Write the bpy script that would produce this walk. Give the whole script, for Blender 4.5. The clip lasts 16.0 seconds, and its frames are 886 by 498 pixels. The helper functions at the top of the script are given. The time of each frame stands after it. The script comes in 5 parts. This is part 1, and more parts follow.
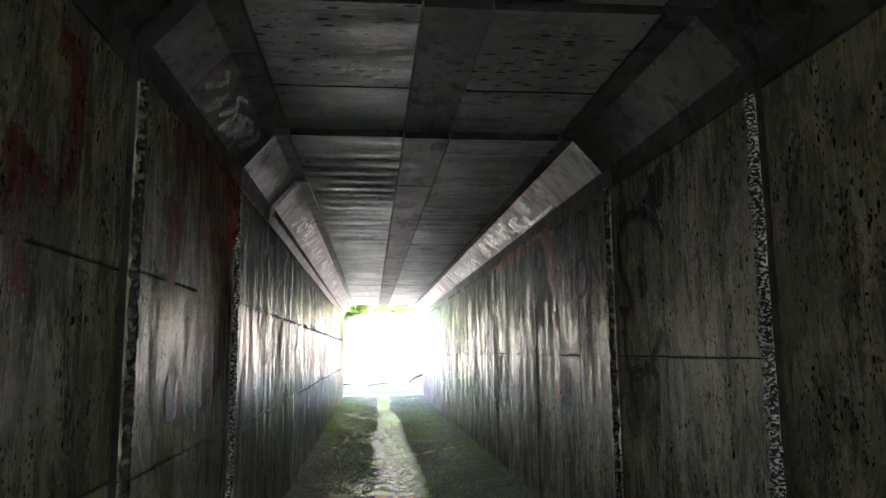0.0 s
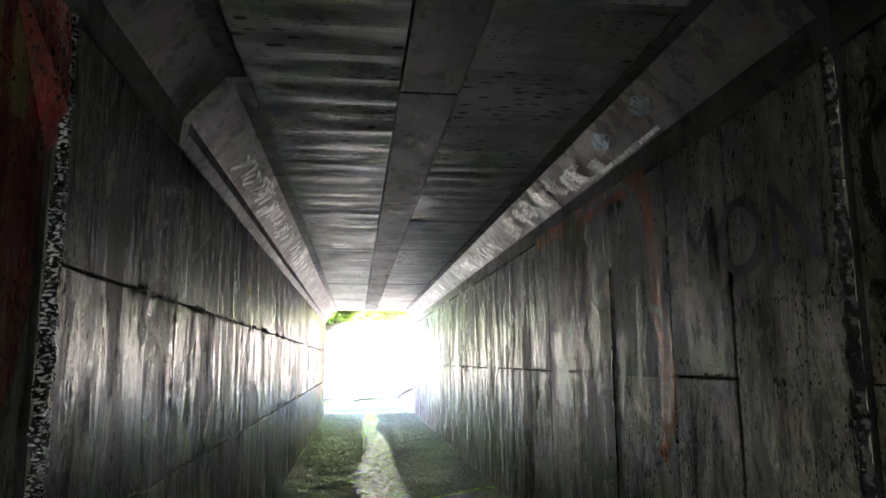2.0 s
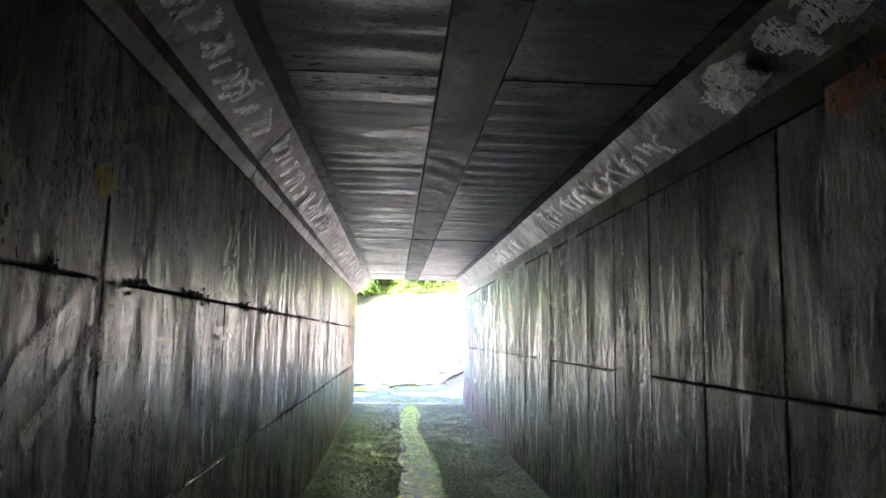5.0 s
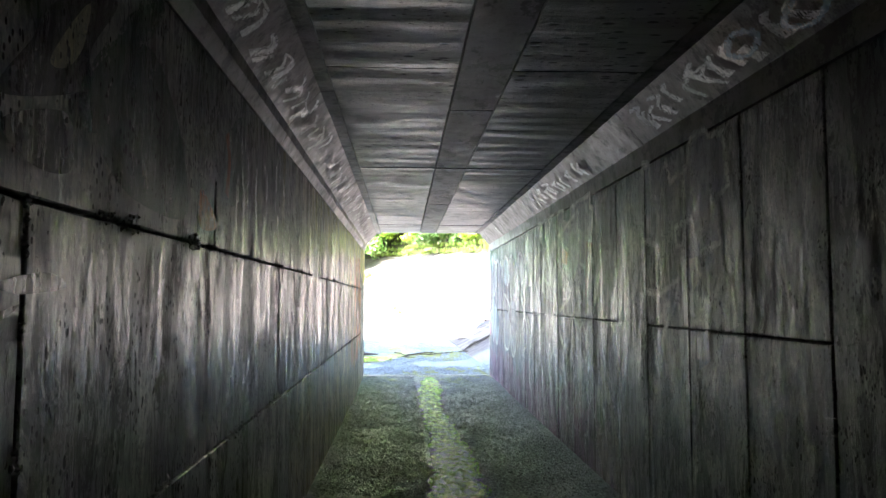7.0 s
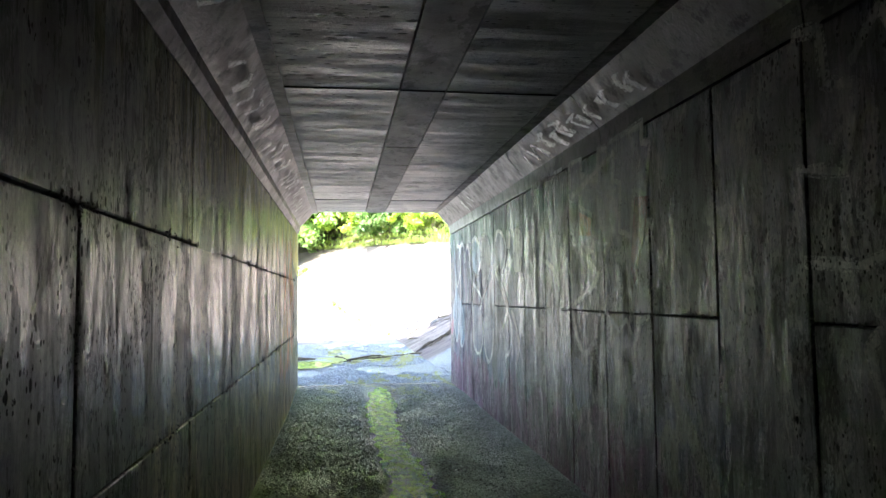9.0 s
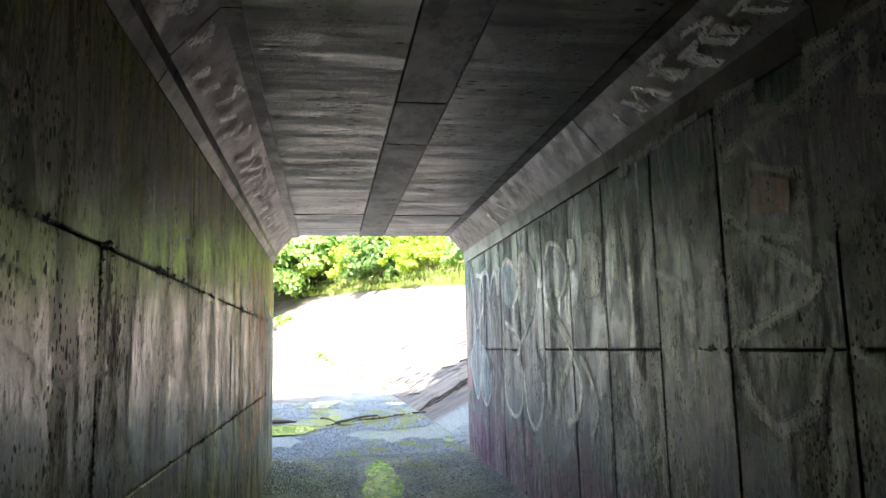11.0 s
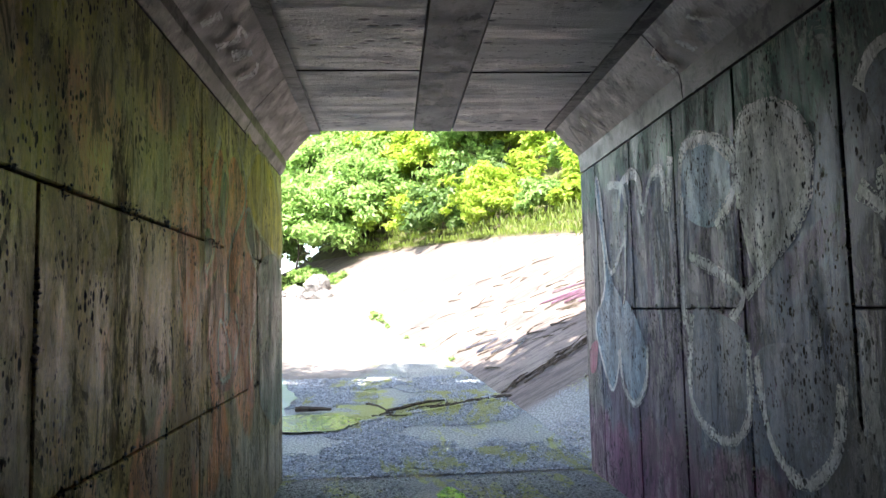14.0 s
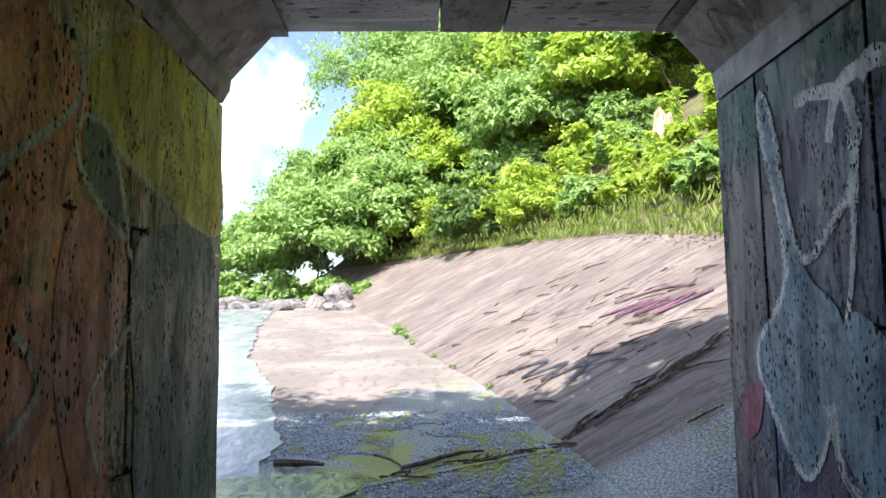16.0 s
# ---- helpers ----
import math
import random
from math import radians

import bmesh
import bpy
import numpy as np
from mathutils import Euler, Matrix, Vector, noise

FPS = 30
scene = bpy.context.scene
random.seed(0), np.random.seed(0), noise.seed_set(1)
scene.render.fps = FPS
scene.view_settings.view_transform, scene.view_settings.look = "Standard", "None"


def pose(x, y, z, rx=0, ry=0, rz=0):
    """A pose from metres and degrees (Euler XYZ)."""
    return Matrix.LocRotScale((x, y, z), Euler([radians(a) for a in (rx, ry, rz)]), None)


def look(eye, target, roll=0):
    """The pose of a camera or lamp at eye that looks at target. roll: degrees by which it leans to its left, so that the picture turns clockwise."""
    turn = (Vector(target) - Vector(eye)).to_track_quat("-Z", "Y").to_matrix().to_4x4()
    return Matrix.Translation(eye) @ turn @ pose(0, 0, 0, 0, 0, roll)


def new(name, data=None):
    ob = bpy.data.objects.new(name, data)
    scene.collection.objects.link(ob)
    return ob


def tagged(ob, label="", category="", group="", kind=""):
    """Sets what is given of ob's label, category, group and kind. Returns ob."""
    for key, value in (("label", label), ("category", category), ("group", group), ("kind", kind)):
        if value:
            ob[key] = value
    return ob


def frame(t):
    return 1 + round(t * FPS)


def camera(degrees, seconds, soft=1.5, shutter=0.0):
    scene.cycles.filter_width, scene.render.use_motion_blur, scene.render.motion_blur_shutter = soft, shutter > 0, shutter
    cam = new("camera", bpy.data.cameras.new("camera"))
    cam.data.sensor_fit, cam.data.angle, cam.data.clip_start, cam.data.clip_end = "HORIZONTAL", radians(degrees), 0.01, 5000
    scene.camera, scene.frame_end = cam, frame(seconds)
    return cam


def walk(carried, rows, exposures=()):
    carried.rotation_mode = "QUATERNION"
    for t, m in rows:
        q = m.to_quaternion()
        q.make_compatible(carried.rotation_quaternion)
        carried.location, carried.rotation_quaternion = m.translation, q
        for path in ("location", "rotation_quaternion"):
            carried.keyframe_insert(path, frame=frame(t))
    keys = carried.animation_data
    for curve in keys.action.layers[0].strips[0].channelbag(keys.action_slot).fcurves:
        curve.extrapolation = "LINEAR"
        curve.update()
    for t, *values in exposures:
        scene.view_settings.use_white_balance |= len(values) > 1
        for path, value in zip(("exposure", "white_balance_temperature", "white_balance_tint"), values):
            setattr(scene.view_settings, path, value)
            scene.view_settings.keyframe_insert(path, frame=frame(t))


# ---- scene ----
cam = camera(63.9, 16.0)
PATH = [
    (0, (-0.395, -1.247, 1.341), (-0.195, 0.723, 1.625), -0.6),
    (0.5, (-0.376, -0.602, 1.381), (-0.16, 1.365, 1.674), -0.5),
    (1, (-0.456, 0.09, 1.418), (-0.225, 2.054, 1.717), -0.4),
    (1.5, (-0.384, 0.734, 1.391), (-0.151, 2.696, 1.702), -0.5),
    (2, (-0.387, 1.424, 1.38), (-0.149, 3.385, 1.692), -0.4),
    (2.5, (-0.345, 2.063, 1.369), (-0.126, 4.028, 1.669), 0.0),
    (3, (-0.327, 2.7, 1.374), (-0.137, 4.672, 1.654), 0.1),
    (3.2, (-0.355, 2.975, 1.372), (-0.17, 4.948, 1.645), 0.1),
    (5.3, (-0.37, 5.697, 1.536), (-0.25, 7.68, 1.769), 0.9),
    (5.5, (-0.385, 5.932, 1.515), (-0.272, 7.916, 1.738), 0.7),
    (6, (-0.443, 6.516, 1.503), (-0.339, 8.504, 1.695), 0.3),
    (6.5, (-0.424, 7.161, 1.483), (-0.326, 9.152, 1.647), 0.1),
    (7, (-0.497, 7.76, 1.469), (-0.386, 9.752, 1.613), 0.1),
    (7.5, (-0.513, 8.425, 1.444), (-0.376, 10.417, 1.57), 0.0),
    (8, (-0.524, 9.047, 1.448), (-0.335, 11.035, 1.56), -0.2),
    (8.2, (-0.558, 9.303, 1.456), (-0.344, 11.289, 1.563), -0.3),
    (10.3, (-0.591, 11.93, 1.34), (-0.269, 13.891, 1.568), -1.2),
    (10.5, (-0.618, 12.194, 1.345), (-0.295, 14.153, 1.587), -1.3),
    (11, (-0.588, 12.834, 1.339), (-0.267, 14.789, 1.611), -1.4),
    (11.5, (-0.544, 13.47, 1.373), (-0.221, 15.422, 1.664), -1.2),
    (12, (-0.583, 14.065, 1.4), (-0.277, 16.02, 1.688), -1.1),
    (12.5, (-0.519, 14.668, 1.383), (-0.259, 16.634, 1.64), -1.0),
    (13, (-0.502, 15.232, 1.349), (-0.286, 17.208, 1.566), -1.2),
    (13.5, (-0.453, 15.811, 1.306), (-0.273, 17.794, 1.487), -1.4),
    (14, (-0.382, 16.434, 1.323), (-0.234, 18.422, 1.49), -1.3),
    (14.5, (-0.405, 17.05, 1.35), (-0.28, 19.04, 1.52), -1.3),
    (15, (-0.33, 17.69, 1.345), (-0.236, 19.679, 1.522), -1.3),
    (15.5, (-0.355, 18.33, 1.362), (-0.27, 20.317, 1.549), -1.2),
    (16, (-0.28, 18.88, 1.337), (-0.217, 20.866, 1.54), -0.9),
]
EXPOSURES = [(0.0, 4.9, 6300, 11), (1.5, 4.95, 6300, 11), (3.0, 4.68, 6150, 11), (6.0, 4.15, 6150, 11), (8.0, 3.65, 6100, 11), (10.5, 3.15, 6550, 10), (12.5, 2.55, 6600, 13), (14.5, 2.0, 6500, 14), (16.0, 1.3, 6350, 15)]
walk(cam, [(t, look(eye, target, roll)) for t, eye, target, roll in PATH], EXPOSURES)


# ---- world and sun ----
SUN_EL, SUN_AZ = 50.0, 200.0   # degrees; azimuth of the place the light comes from, clockwise from +y
world = bpy.data.worlds.new("world")
scene.world = world
world.use_nodes = True
wn, wl = world.node_tree.nodes, world.node_tree.links
sky = wn.new("ShaderNodeTexSky")
sky.sky_type, sky.sun_disc = "NISHITA", False
sky.sun_elevation, sky.sun_rotation = radians(SUN_EL), radians(SUN_AZ)
wn["Background"].inputs["Strength"].default_value = 0.13
tex = wn.new("ShaderNodeTexCoord")
puff = wn.new("ShaderNodeTexNoise")
puff.inputs["Scale"].default_value, puff.inputs["Detail"].default_value, puff.inputs["Roughness"].default_value = 2.6, 7, 0.55
wl.new(tex.outputs["Generated"], puff.inputs["Vector"])
fade = wn.new("ShaderNodeMapRange")
fade.interpolation_type = "SMOOTHSTEP"
fade.inputs["From Min"].default_value, fade.inputs["From Max"].default_value = 0.52, 0.66
wl.new(puff.outputs["Fac"], fade.inputs["Value"])
clouds = wn.new("ShaderNodeMix")
clouds.data_type = "RGBA"
wl.new(fade.outputs["Result"], clouds.inputs["Factor"])
wl.new(sky.outputs[0], clouds.inputs[6])
clouds.inputs[7].default_value = (12.5, 12.6, 12.8, 1)
wl.new(clouds.outputs[2], wn["Background"].inputs["Color"])
sun = new("sun", bpy.data.lights.new("sun", "SUN"))
sun.data.energy, sun.data.angle, sun.data.color = 4.6, radians(0.5), (1.0, 0.95, 0.86)
_a, _e = radians(SUN_AZ), radians(SUN_EL)
_s = Vector((math.sin(_a) * math.cos(_e), math.cos(_a) * math.cos(_e), math.sin(_e)))
sun.matrix_world = look(_s * 60, (0, 0, 0))

# ---- materials ----


class Mat:
    """A small builder of node materials on world position."""

    def __init__(self, name, rough=0.8, metal=0.0, spec=0.5):
        self.m = bpy.data.materials.new(name)
        self.m.use_nodes = True
        self.n, self.l = self.m.node_tree.nodes, self.m.node_tree.links
        self.b = self.n["Principled BSDF"]
        self.b.inputs["Roughness"].default_value = rough
        self.b.inputs["Metallic"].default_value = metal
        self.b.inputs["Specular IOR Level"].default_value = spec
        self.pos = self.n.new("ShaderNodeNewGeometry").outputs["Position"]

    def put(self, socket, value):
        if isinstance(value, bpy.types.NodeSocket):
            self.l.new(value, socket)
        elif isinstance(value, tuple) and len(value) == 3 and socket.type == "RGBA":
            socket.default_value = (*value, 1)
        else:
            socket.default_value = value

    def coords(self, scale=(1, 1, 1), shift=(0, 0, 0)):
        k = self.n.new("ShaderNodeMapping")
        self.put(k.inputs["Vector"], self.pos)
        k.inputs["Scale"].default_value, k.inputs["Location"].default_value = scale, shift
        return k.outputs[0]

    def noise(self, scale=1.0, stretch=(1, 1, 1), detail=4.0, rough=0.55, shift=(0, 0, 0), warp=0.0):
        k = self.n.new("ShaderNodeTexNoise")
        self.put(k.inputs["Vector"], self.coords(stretch, shift))
        for key, v in (("Scale", scale), ("Detail", detail), ("Roughness", rough), ("Distortion", warp)):
            k.inputs[key].default_value = v
        gain = 2.3 if rough >= 0.7 and detail >= 5 else 1.5 if rough >= 0.6 else 1.15
        return self.math("ADD", self.math("MULTIPLY", k.outputs["Fac"], gain), 0.5 - 0.5 * gain)

    def voronoi(self, scale=1.0, stretch=(1, 1, 1), plane=(0, 1)):
        """Distance to the nearest of scattered points in a plane of two axes."""
        k = self.n.new("ShaderNodeTexVoronoi")
        k.voronoi_dimensions = "2D"
        cut, join = self.n.new("ShaderNodeSeparateXYZ"), self.n.new("ShaderNodeCombineXYZ")
        self.put(cut.inputs[0], self.coords(stretch))
        self.l.new(cut.outputs[plane[0]], join.inputs[0])
        self.l.new(cut.outputs[plane[1]], join.inputs[1])
        self.put(k.inputs["Vector"], join.outputs[0])
        k.inputs["Scale"].default_value = scale
        return k.outputs["Distance"]

    def ramp(self, fac, a, b, lo=0.0, hi=1.0):
        """fac from a..b to lo..hi, clamped, eased."""
        k = self.n.new("ShaderNodeMapRange")
        k.interpolation_type = "SMOOTHSTEP"
        self.put(k.inputs["Value"], fac)
        for key, v in (("From Min", a), ("From Max", b), ("To Min", lo), ("To Max", hi)):
            k.inputs[key].default_value = v
        return k.outputs["Result"]

    def mix(self, fac, a, b, mode="MIX"):
        k = self.n.new("ShaderNodeMix")
        k.data_type, k.blend_type = "RGBA", mode
        self.put(k.inputs["Factor"], fac)
        self.put(k.inputs[6], a)
        self.put(k.inputs[7], b)
        return k.outputs[2]

    def math(self, op, a, b=0.0):
        k = self.n.new("ShaderNodeMath")
        k.operation = op
        self.put(k.inputs[0], a)
        self.put(k.inputs[1], b)
        return k.outputs[0]

    def axis(self, i):
        k = self.n.new("ShaderNodeSeparateXYZ")
        self.put(k.inputs[0], self.pos)
        return k.outputs[i]

    def random(self):
        return self.n.new("ShaderNodeObjectInfo").outputs["Random"]

    def island(self):
        return self.n.new("ShaderNodeNewGeometry").outputs["Random Per Island"]

    def colour(self, v):
        self.put(self.b.inputs["Base Color"], v)
        return self

    def rough(self, v):
        self.put(self.b.inputs["Roughness"], v)
        return self

    def bump(self, height, strength=0.3, distance=0.01):
        k = self.n.new("ShaderNodeBump")
        k.inputs["Strength"].default_value, k.inputs["Distance"].default_value = strength, distance
        self.put(k.inputs["Height"], height)
        self.l.new(k.outputs[0], self.b.inputs["Normal"])
        return self


def weathered(k, col, tint=1.0, wear=1.0, cover=0.0):
    """Flaked light paint, runs of grime, pocks and patchy gloss over a painted wall colour."""
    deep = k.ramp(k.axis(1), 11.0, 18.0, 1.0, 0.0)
    k.put(k.b.inputs["Specular IOR Level"], k.math("MULTIPLY", k.ramp(k.axis(1), 14.0, 21.0, 0.64, 0.42), k.ramp(k.axis(1), 6.4, 8.2, 0.5, 1.0)))
    streaks = k.noise(4, (1, 1, 0.22), 7, 0.7, warp=0.6)
    thin = k.noise(15, (1, 1, 0.055), 6, 0.7, (9, 2, 4), 0.3)
    fine = k.noise(22, (1, 1, 0.35), 8, 0.8, warp=1.2)
    where = k.ramp(k.noise(1.3, (1, 1, 0.8), 4, 0.55, (2, 2, 7)), 0.4, 0.52)
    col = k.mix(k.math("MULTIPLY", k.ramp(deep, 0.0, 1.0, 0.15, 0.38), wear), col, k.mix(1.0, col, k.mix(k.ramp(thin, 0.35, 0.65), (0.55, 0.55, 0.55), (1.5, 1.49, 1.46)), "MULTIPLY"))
    col = k.mix(1.0, col, k.mix(k.ramp(k.noise(2.6, (1, 1, 0.7), 7, 0.7, (3, 8, 6), 0.6), 0.36, 0.64), (0.78, 0.78, 0.78), (1.28, 1.27, 1.25)), "MULTIPLY")
    flake = k.math("MULTIPLY", k.ramp(k.noise(6, (1, 1, 0.3), 9, 0.85, (1, 4, 2), 0.8), 0.515 - cover, 0.55 - cover), where)
    pale = k.mix(0.5, k.mix(1.0, col, (2.0, 1.95, 1.85), "MULTIPLY"), k.mix(k.ramp(fine, 0.4, 0.6), (0.4, 0.38, 0.33), (0.66, 0.64, 0.58)))
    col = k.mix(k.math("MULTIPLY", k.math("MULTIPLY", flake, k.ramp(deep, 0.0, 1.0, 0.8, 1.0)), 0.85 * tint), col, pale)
    grime = k.math("MAXIMUM", k.ramp(k.noise(9, (1, 1, 0.3), 9, 0.85, (3, 7, 1), 0.8), 0.62, 0.65),
                   k.math("MULTIPLY", k.math("MULTIPLY", k.ramp(k.noise(3.4, (1, 1, 0.12), 8, 0.78, (7, 5, 3)), 0.58, 0.63), k.ramp(fine, 0.4, 0.5)), where))
    grime = k.math("MULTIPLY", grime, 0.25 + 0.55 * wear)
    col = k.mix(k.math("MULTIPLY", grime, 0.85), col, (0.02, 0.019, 0.018))
    col = k.mix(k.ramp(k.noise(42, (1, 1, 0.6), 7, 0.85), 0.3, 0.6, 0.32, 0.0), col, (0.025, 0.025, 0.025))
    pits = k.ramp(k.voronoi(13, (1, 1, 0.5), (1, 2)), 0.1, 0.13, 1.0, 0.0)
    dots = k.ramp(k.voronoi(34, (1, 1, 0.6), (1, 2)), 0.16, 0.19, 1.0, 0.0)
    pock = k.math("MULTIPLY", k.math("MAXIMUM", pits, dots), k.ramp(k.noise(8, (1, 1, 0.6), 6, 0.7, (4, 4, 1)), 0.54, 0.57))
    col = k.mix(pock, col, (0.006, 0.006, 0.006))
    k.colour(col)
    gloss = k.math("ADD", k.ramp(streaks, 0.42, 0.58, 0.4, 0.2), k.math("ADD", k.ramp(thin, 0.4, 0.6, 0.08, 0.0), k.ramp(k.axis(1), 16.0, 21.0, 0.0, 0.14)))
    k.rough(k.math("ADD", gloss, k.math("MULTIPLY", k.math("MAXIMUM", grime, pock), 0.4)))
    h = k.math("ADD", k.math("MULTIPLY", fine, 0.35), k.math("MULTIPLY", streaks, 0.7))
    h = k.math("ADD", h, k.math("ADD", k.math("MULTIPLY", flake, 0.3), k.math("MULTIPLY", thin, 0.6)))
    h = k.math("SUBTRACT", h, k.math("ADD", k.math("MULTIPLY", grime, 0.45), k.math("MULTIPLY", pock, 1.2)))
    k.bump(h, 0.45, 0.008)
    return k.m


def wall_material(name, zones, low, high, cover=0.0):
    """Painted formed concrete. zones: (y, colour, second colour) along the wall, with ragged edges. Their tones also
    balance the light along the tunnel.
    """
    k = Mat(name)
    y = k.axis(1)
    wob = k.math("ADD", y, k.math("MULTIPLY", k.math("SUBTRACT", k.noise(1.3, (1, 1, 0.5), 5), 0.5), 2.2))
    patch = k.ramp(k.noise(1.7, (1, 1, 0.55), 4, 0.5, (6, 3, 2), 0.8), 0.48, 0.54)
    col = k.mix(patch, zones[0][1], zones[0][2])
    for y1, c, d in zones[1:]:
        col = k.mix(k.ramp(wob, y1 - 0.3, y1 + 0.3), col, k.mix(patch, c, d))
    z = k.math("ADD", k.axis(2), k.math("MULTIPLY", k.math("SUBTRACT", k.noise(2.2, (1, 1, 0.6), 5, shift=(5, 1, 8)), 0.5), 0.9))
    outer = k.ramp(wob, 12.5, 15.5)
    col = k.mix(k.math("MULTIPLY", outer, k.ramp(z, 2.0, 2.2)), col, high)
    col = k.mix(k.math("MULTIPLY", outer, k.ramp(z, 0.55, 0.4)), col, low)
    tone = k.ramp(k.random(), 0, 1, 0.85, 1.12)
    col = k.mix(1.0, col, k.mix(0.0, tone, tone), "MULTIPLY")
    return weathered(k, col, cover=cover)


def concrete(name, a, b, scale=2.0, rough=0.8, stretch=(1, 1, 1), bump=0.3):
    k = Mat(name)
    col = k.mix(k.ramp(k.noise(scale, stretch, 6), 0.3, 0.7), a, b)
    col = k.mix(k.ramp(k.noise(scale * 9, stretch, 5), 0.5, 0.75, 0, 0.5), col, tuple(v * 0.45 for v in a))
    col = k.mix(k.math("MULTIPLY", k.ramp(k.noise(scale * 1.6, stretch, 8, 0.75, (4, 9, 1)), 0.56, 0.64), 0.7), col, tuple(v * 0.25 for v in a))
    k.colour(col)
    k.rough(k.ramp(k.noise(scale * 3), 0.3, 0.7, rough - 0.12, rough + 0.1))
    k.bump(k.math("ADD", k.noise(60), k.math("MULTIPLY", k.noise(9), 2)), bump, 0.006)
    return k.m


# Paint colours whose lightness along y also stands in for mouth daylight and reflections.
M_LEFT = wall_material("painted_lit_wall_left", [(-20, (0.34, 0.32, 0.22), (0.26, 0.25, 0.18)), (3.7, (0.05, 0.06, 0.055), (0.09, 0.1, 0.09)), (7.4, (0.33, 0.34, 0.33), (0.2, 0.215, 0.2)),
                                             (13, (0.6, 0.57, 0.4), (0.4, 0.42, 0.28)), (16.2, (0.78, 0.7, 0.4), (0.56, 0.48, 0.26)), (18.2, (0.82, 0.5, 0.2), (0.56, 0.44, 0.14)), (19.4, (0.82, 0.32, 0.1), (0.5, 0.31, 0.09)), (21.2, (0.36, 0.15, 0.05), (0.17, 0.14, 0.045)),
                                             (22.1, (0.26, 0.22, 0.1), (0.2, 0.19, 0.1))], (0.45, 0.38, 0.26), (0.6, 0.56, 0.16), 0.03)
M_RIGHT = wall_material("painted_lit_wall_right", [(-20, (0.36, 0.34, 0.25), (0.3, 0.29, 0.22)), (4, (0.4, 0.4, 0.38), (0.33, 0.34, 0.33)), (7.6, (0.075, 0.08, 0.08), (0.13, 0.13, 0.127)), (10.4, (0.22, 0.22, 0.215), (0.13, 0.14, 0.147)),
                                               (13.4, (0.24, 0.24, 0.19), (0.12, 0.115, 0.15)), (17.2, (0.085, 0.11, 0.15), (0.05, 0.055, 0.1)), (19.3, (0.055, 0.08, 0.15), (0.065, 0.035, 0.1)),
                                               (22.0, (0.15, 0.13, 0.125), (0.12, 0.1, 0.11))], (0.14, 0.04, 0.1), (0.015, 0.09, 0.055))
_k = Mat("ceiling_concrete")
_c = _k.mix(_k.ramp(_k.noise(1.6, (1, 0.6, 1), 8, 0.7), 0.42, 0.58), (0.37, 0.36, 0.345), (0.54, 0.525, 0.5))
_c = _k.mix(_k.ramp(_k.noise(3, (0.3, 2.2, 1), 7, 0.7, (1, 3, 5)), 0.52, 0.62, 0, 0.5), _c, (0.2, 0.19, 0.18))
_spot = _k.math("MULTIPLY", _k.ramp(_k.voronoi(5, (1, 2.2, 1)), 0.1, 0.2, 1, 0), _k.ramp(_k.noise(1.1, detail=5, shift=(3, 3, 3)), 0.53, 0.57))
_tick = _k.math("MULTIPLY", _k.ramp(_k.voronoi(16, (0.6, 1.4, 1)), 0.08, 0.14, 1, 0), _k.ramp(_k.noise(3, detail=5), 0.5, 0.54))
_spot = _k.math("MAXIMUM", _spot, _tick)
_c = _k.mix(_k.math("MULTIPLY", _spot, 0.92), _c, (0.015, 0.015, 0.015))
_k.colour(_c)
_k.rough(_k.ramp(_k.noise(4, (0.4, 1.5, 1), 6), 0.4, 0.6, 0.36, 0.56))
_k.bump(_k.math("SUBTRACT", _k.math("ADD", _k.noise(60, detail=4), _k.math("MULTIPLY", _k.noise(7, (0.25, 1.6, 1), 5), 2.5)), _spot), 0.5, 0.008)
M_CEIL = _k.m
M_STRIP = concrete("ceiling_strip_concrete", (0.2, 0.195, 0.19), (0.29, 0.283, 0.275), 2.2, 0.6, (1, 0.6, 1), 0.5)
M_FILLET = concrete("fillet_concrete", (0.12, 0.11, 0.1), (0.2, 0.185, 0.17), 3, 0.5, (1, 1, 1), 0.5)
# Near-black for open joints and, as painted shade, for segment end faces.
M_GAP_SHADE = concrete("joint_and_shade_dark", (0.01, 0.01, 0.01), (0.018, 0.017, 0.016), 6, 0.9)
M_BLOCK = concrete("outer_concrete", (0.28, 0.27, 0.25), (0.36, 0.34, 0.31), 2, 0.85)

_f = Mat("tunnel_floor", 0.7)
_c = _f.mix(_f.ramp(_f.noise(1.2, detail=6), 0.4, 0.6), (0.13, 0.14, 0.135), (0.2, 0.21, 0.2))
_p = _f.voronoi(48)
_c = _f.mix(_f.ramp(_p, 0.2, 0.5, 0.75, 0), _c, (0.25, 0.25, 0.24))
_c = _f.mix(_f.ramp(_f.noise(30, detail=5), 0.55, 0.65, 0, 0.8), _c, (0.02, 0.02, 0.02))
_out = _f.ramp(_f.math("ADD", _f.axis(1), _f.math("MULTIPLY", _f.math("SUBTRACT", _f.noise(1.0, (1, 0.6, 1), 6), 0.5), 3.0)), 20.2, 22.2)
_c = _f.mix(_out, _c, _f.mix(_f.ramp(_p, 0.15, 0.5), (0.36, 0.38, 0.39), (0.13, 0.14, 0.15)))
_c = _f.mix(_f.math("MULTIPLY", _out, _f.ramp(_f.noise(1.1, (1.3, 0.6, 1), 9, 0.72, (1, 5, 2), 0.6), 0.54, 0.68)), _c, (0.3, 0.31, 0.09))
_f.colour(_c)
_f.rough(_f.ramp(_f.noise(1.5, detail=6), 0.4, 0.6, 0.34, 0.6))
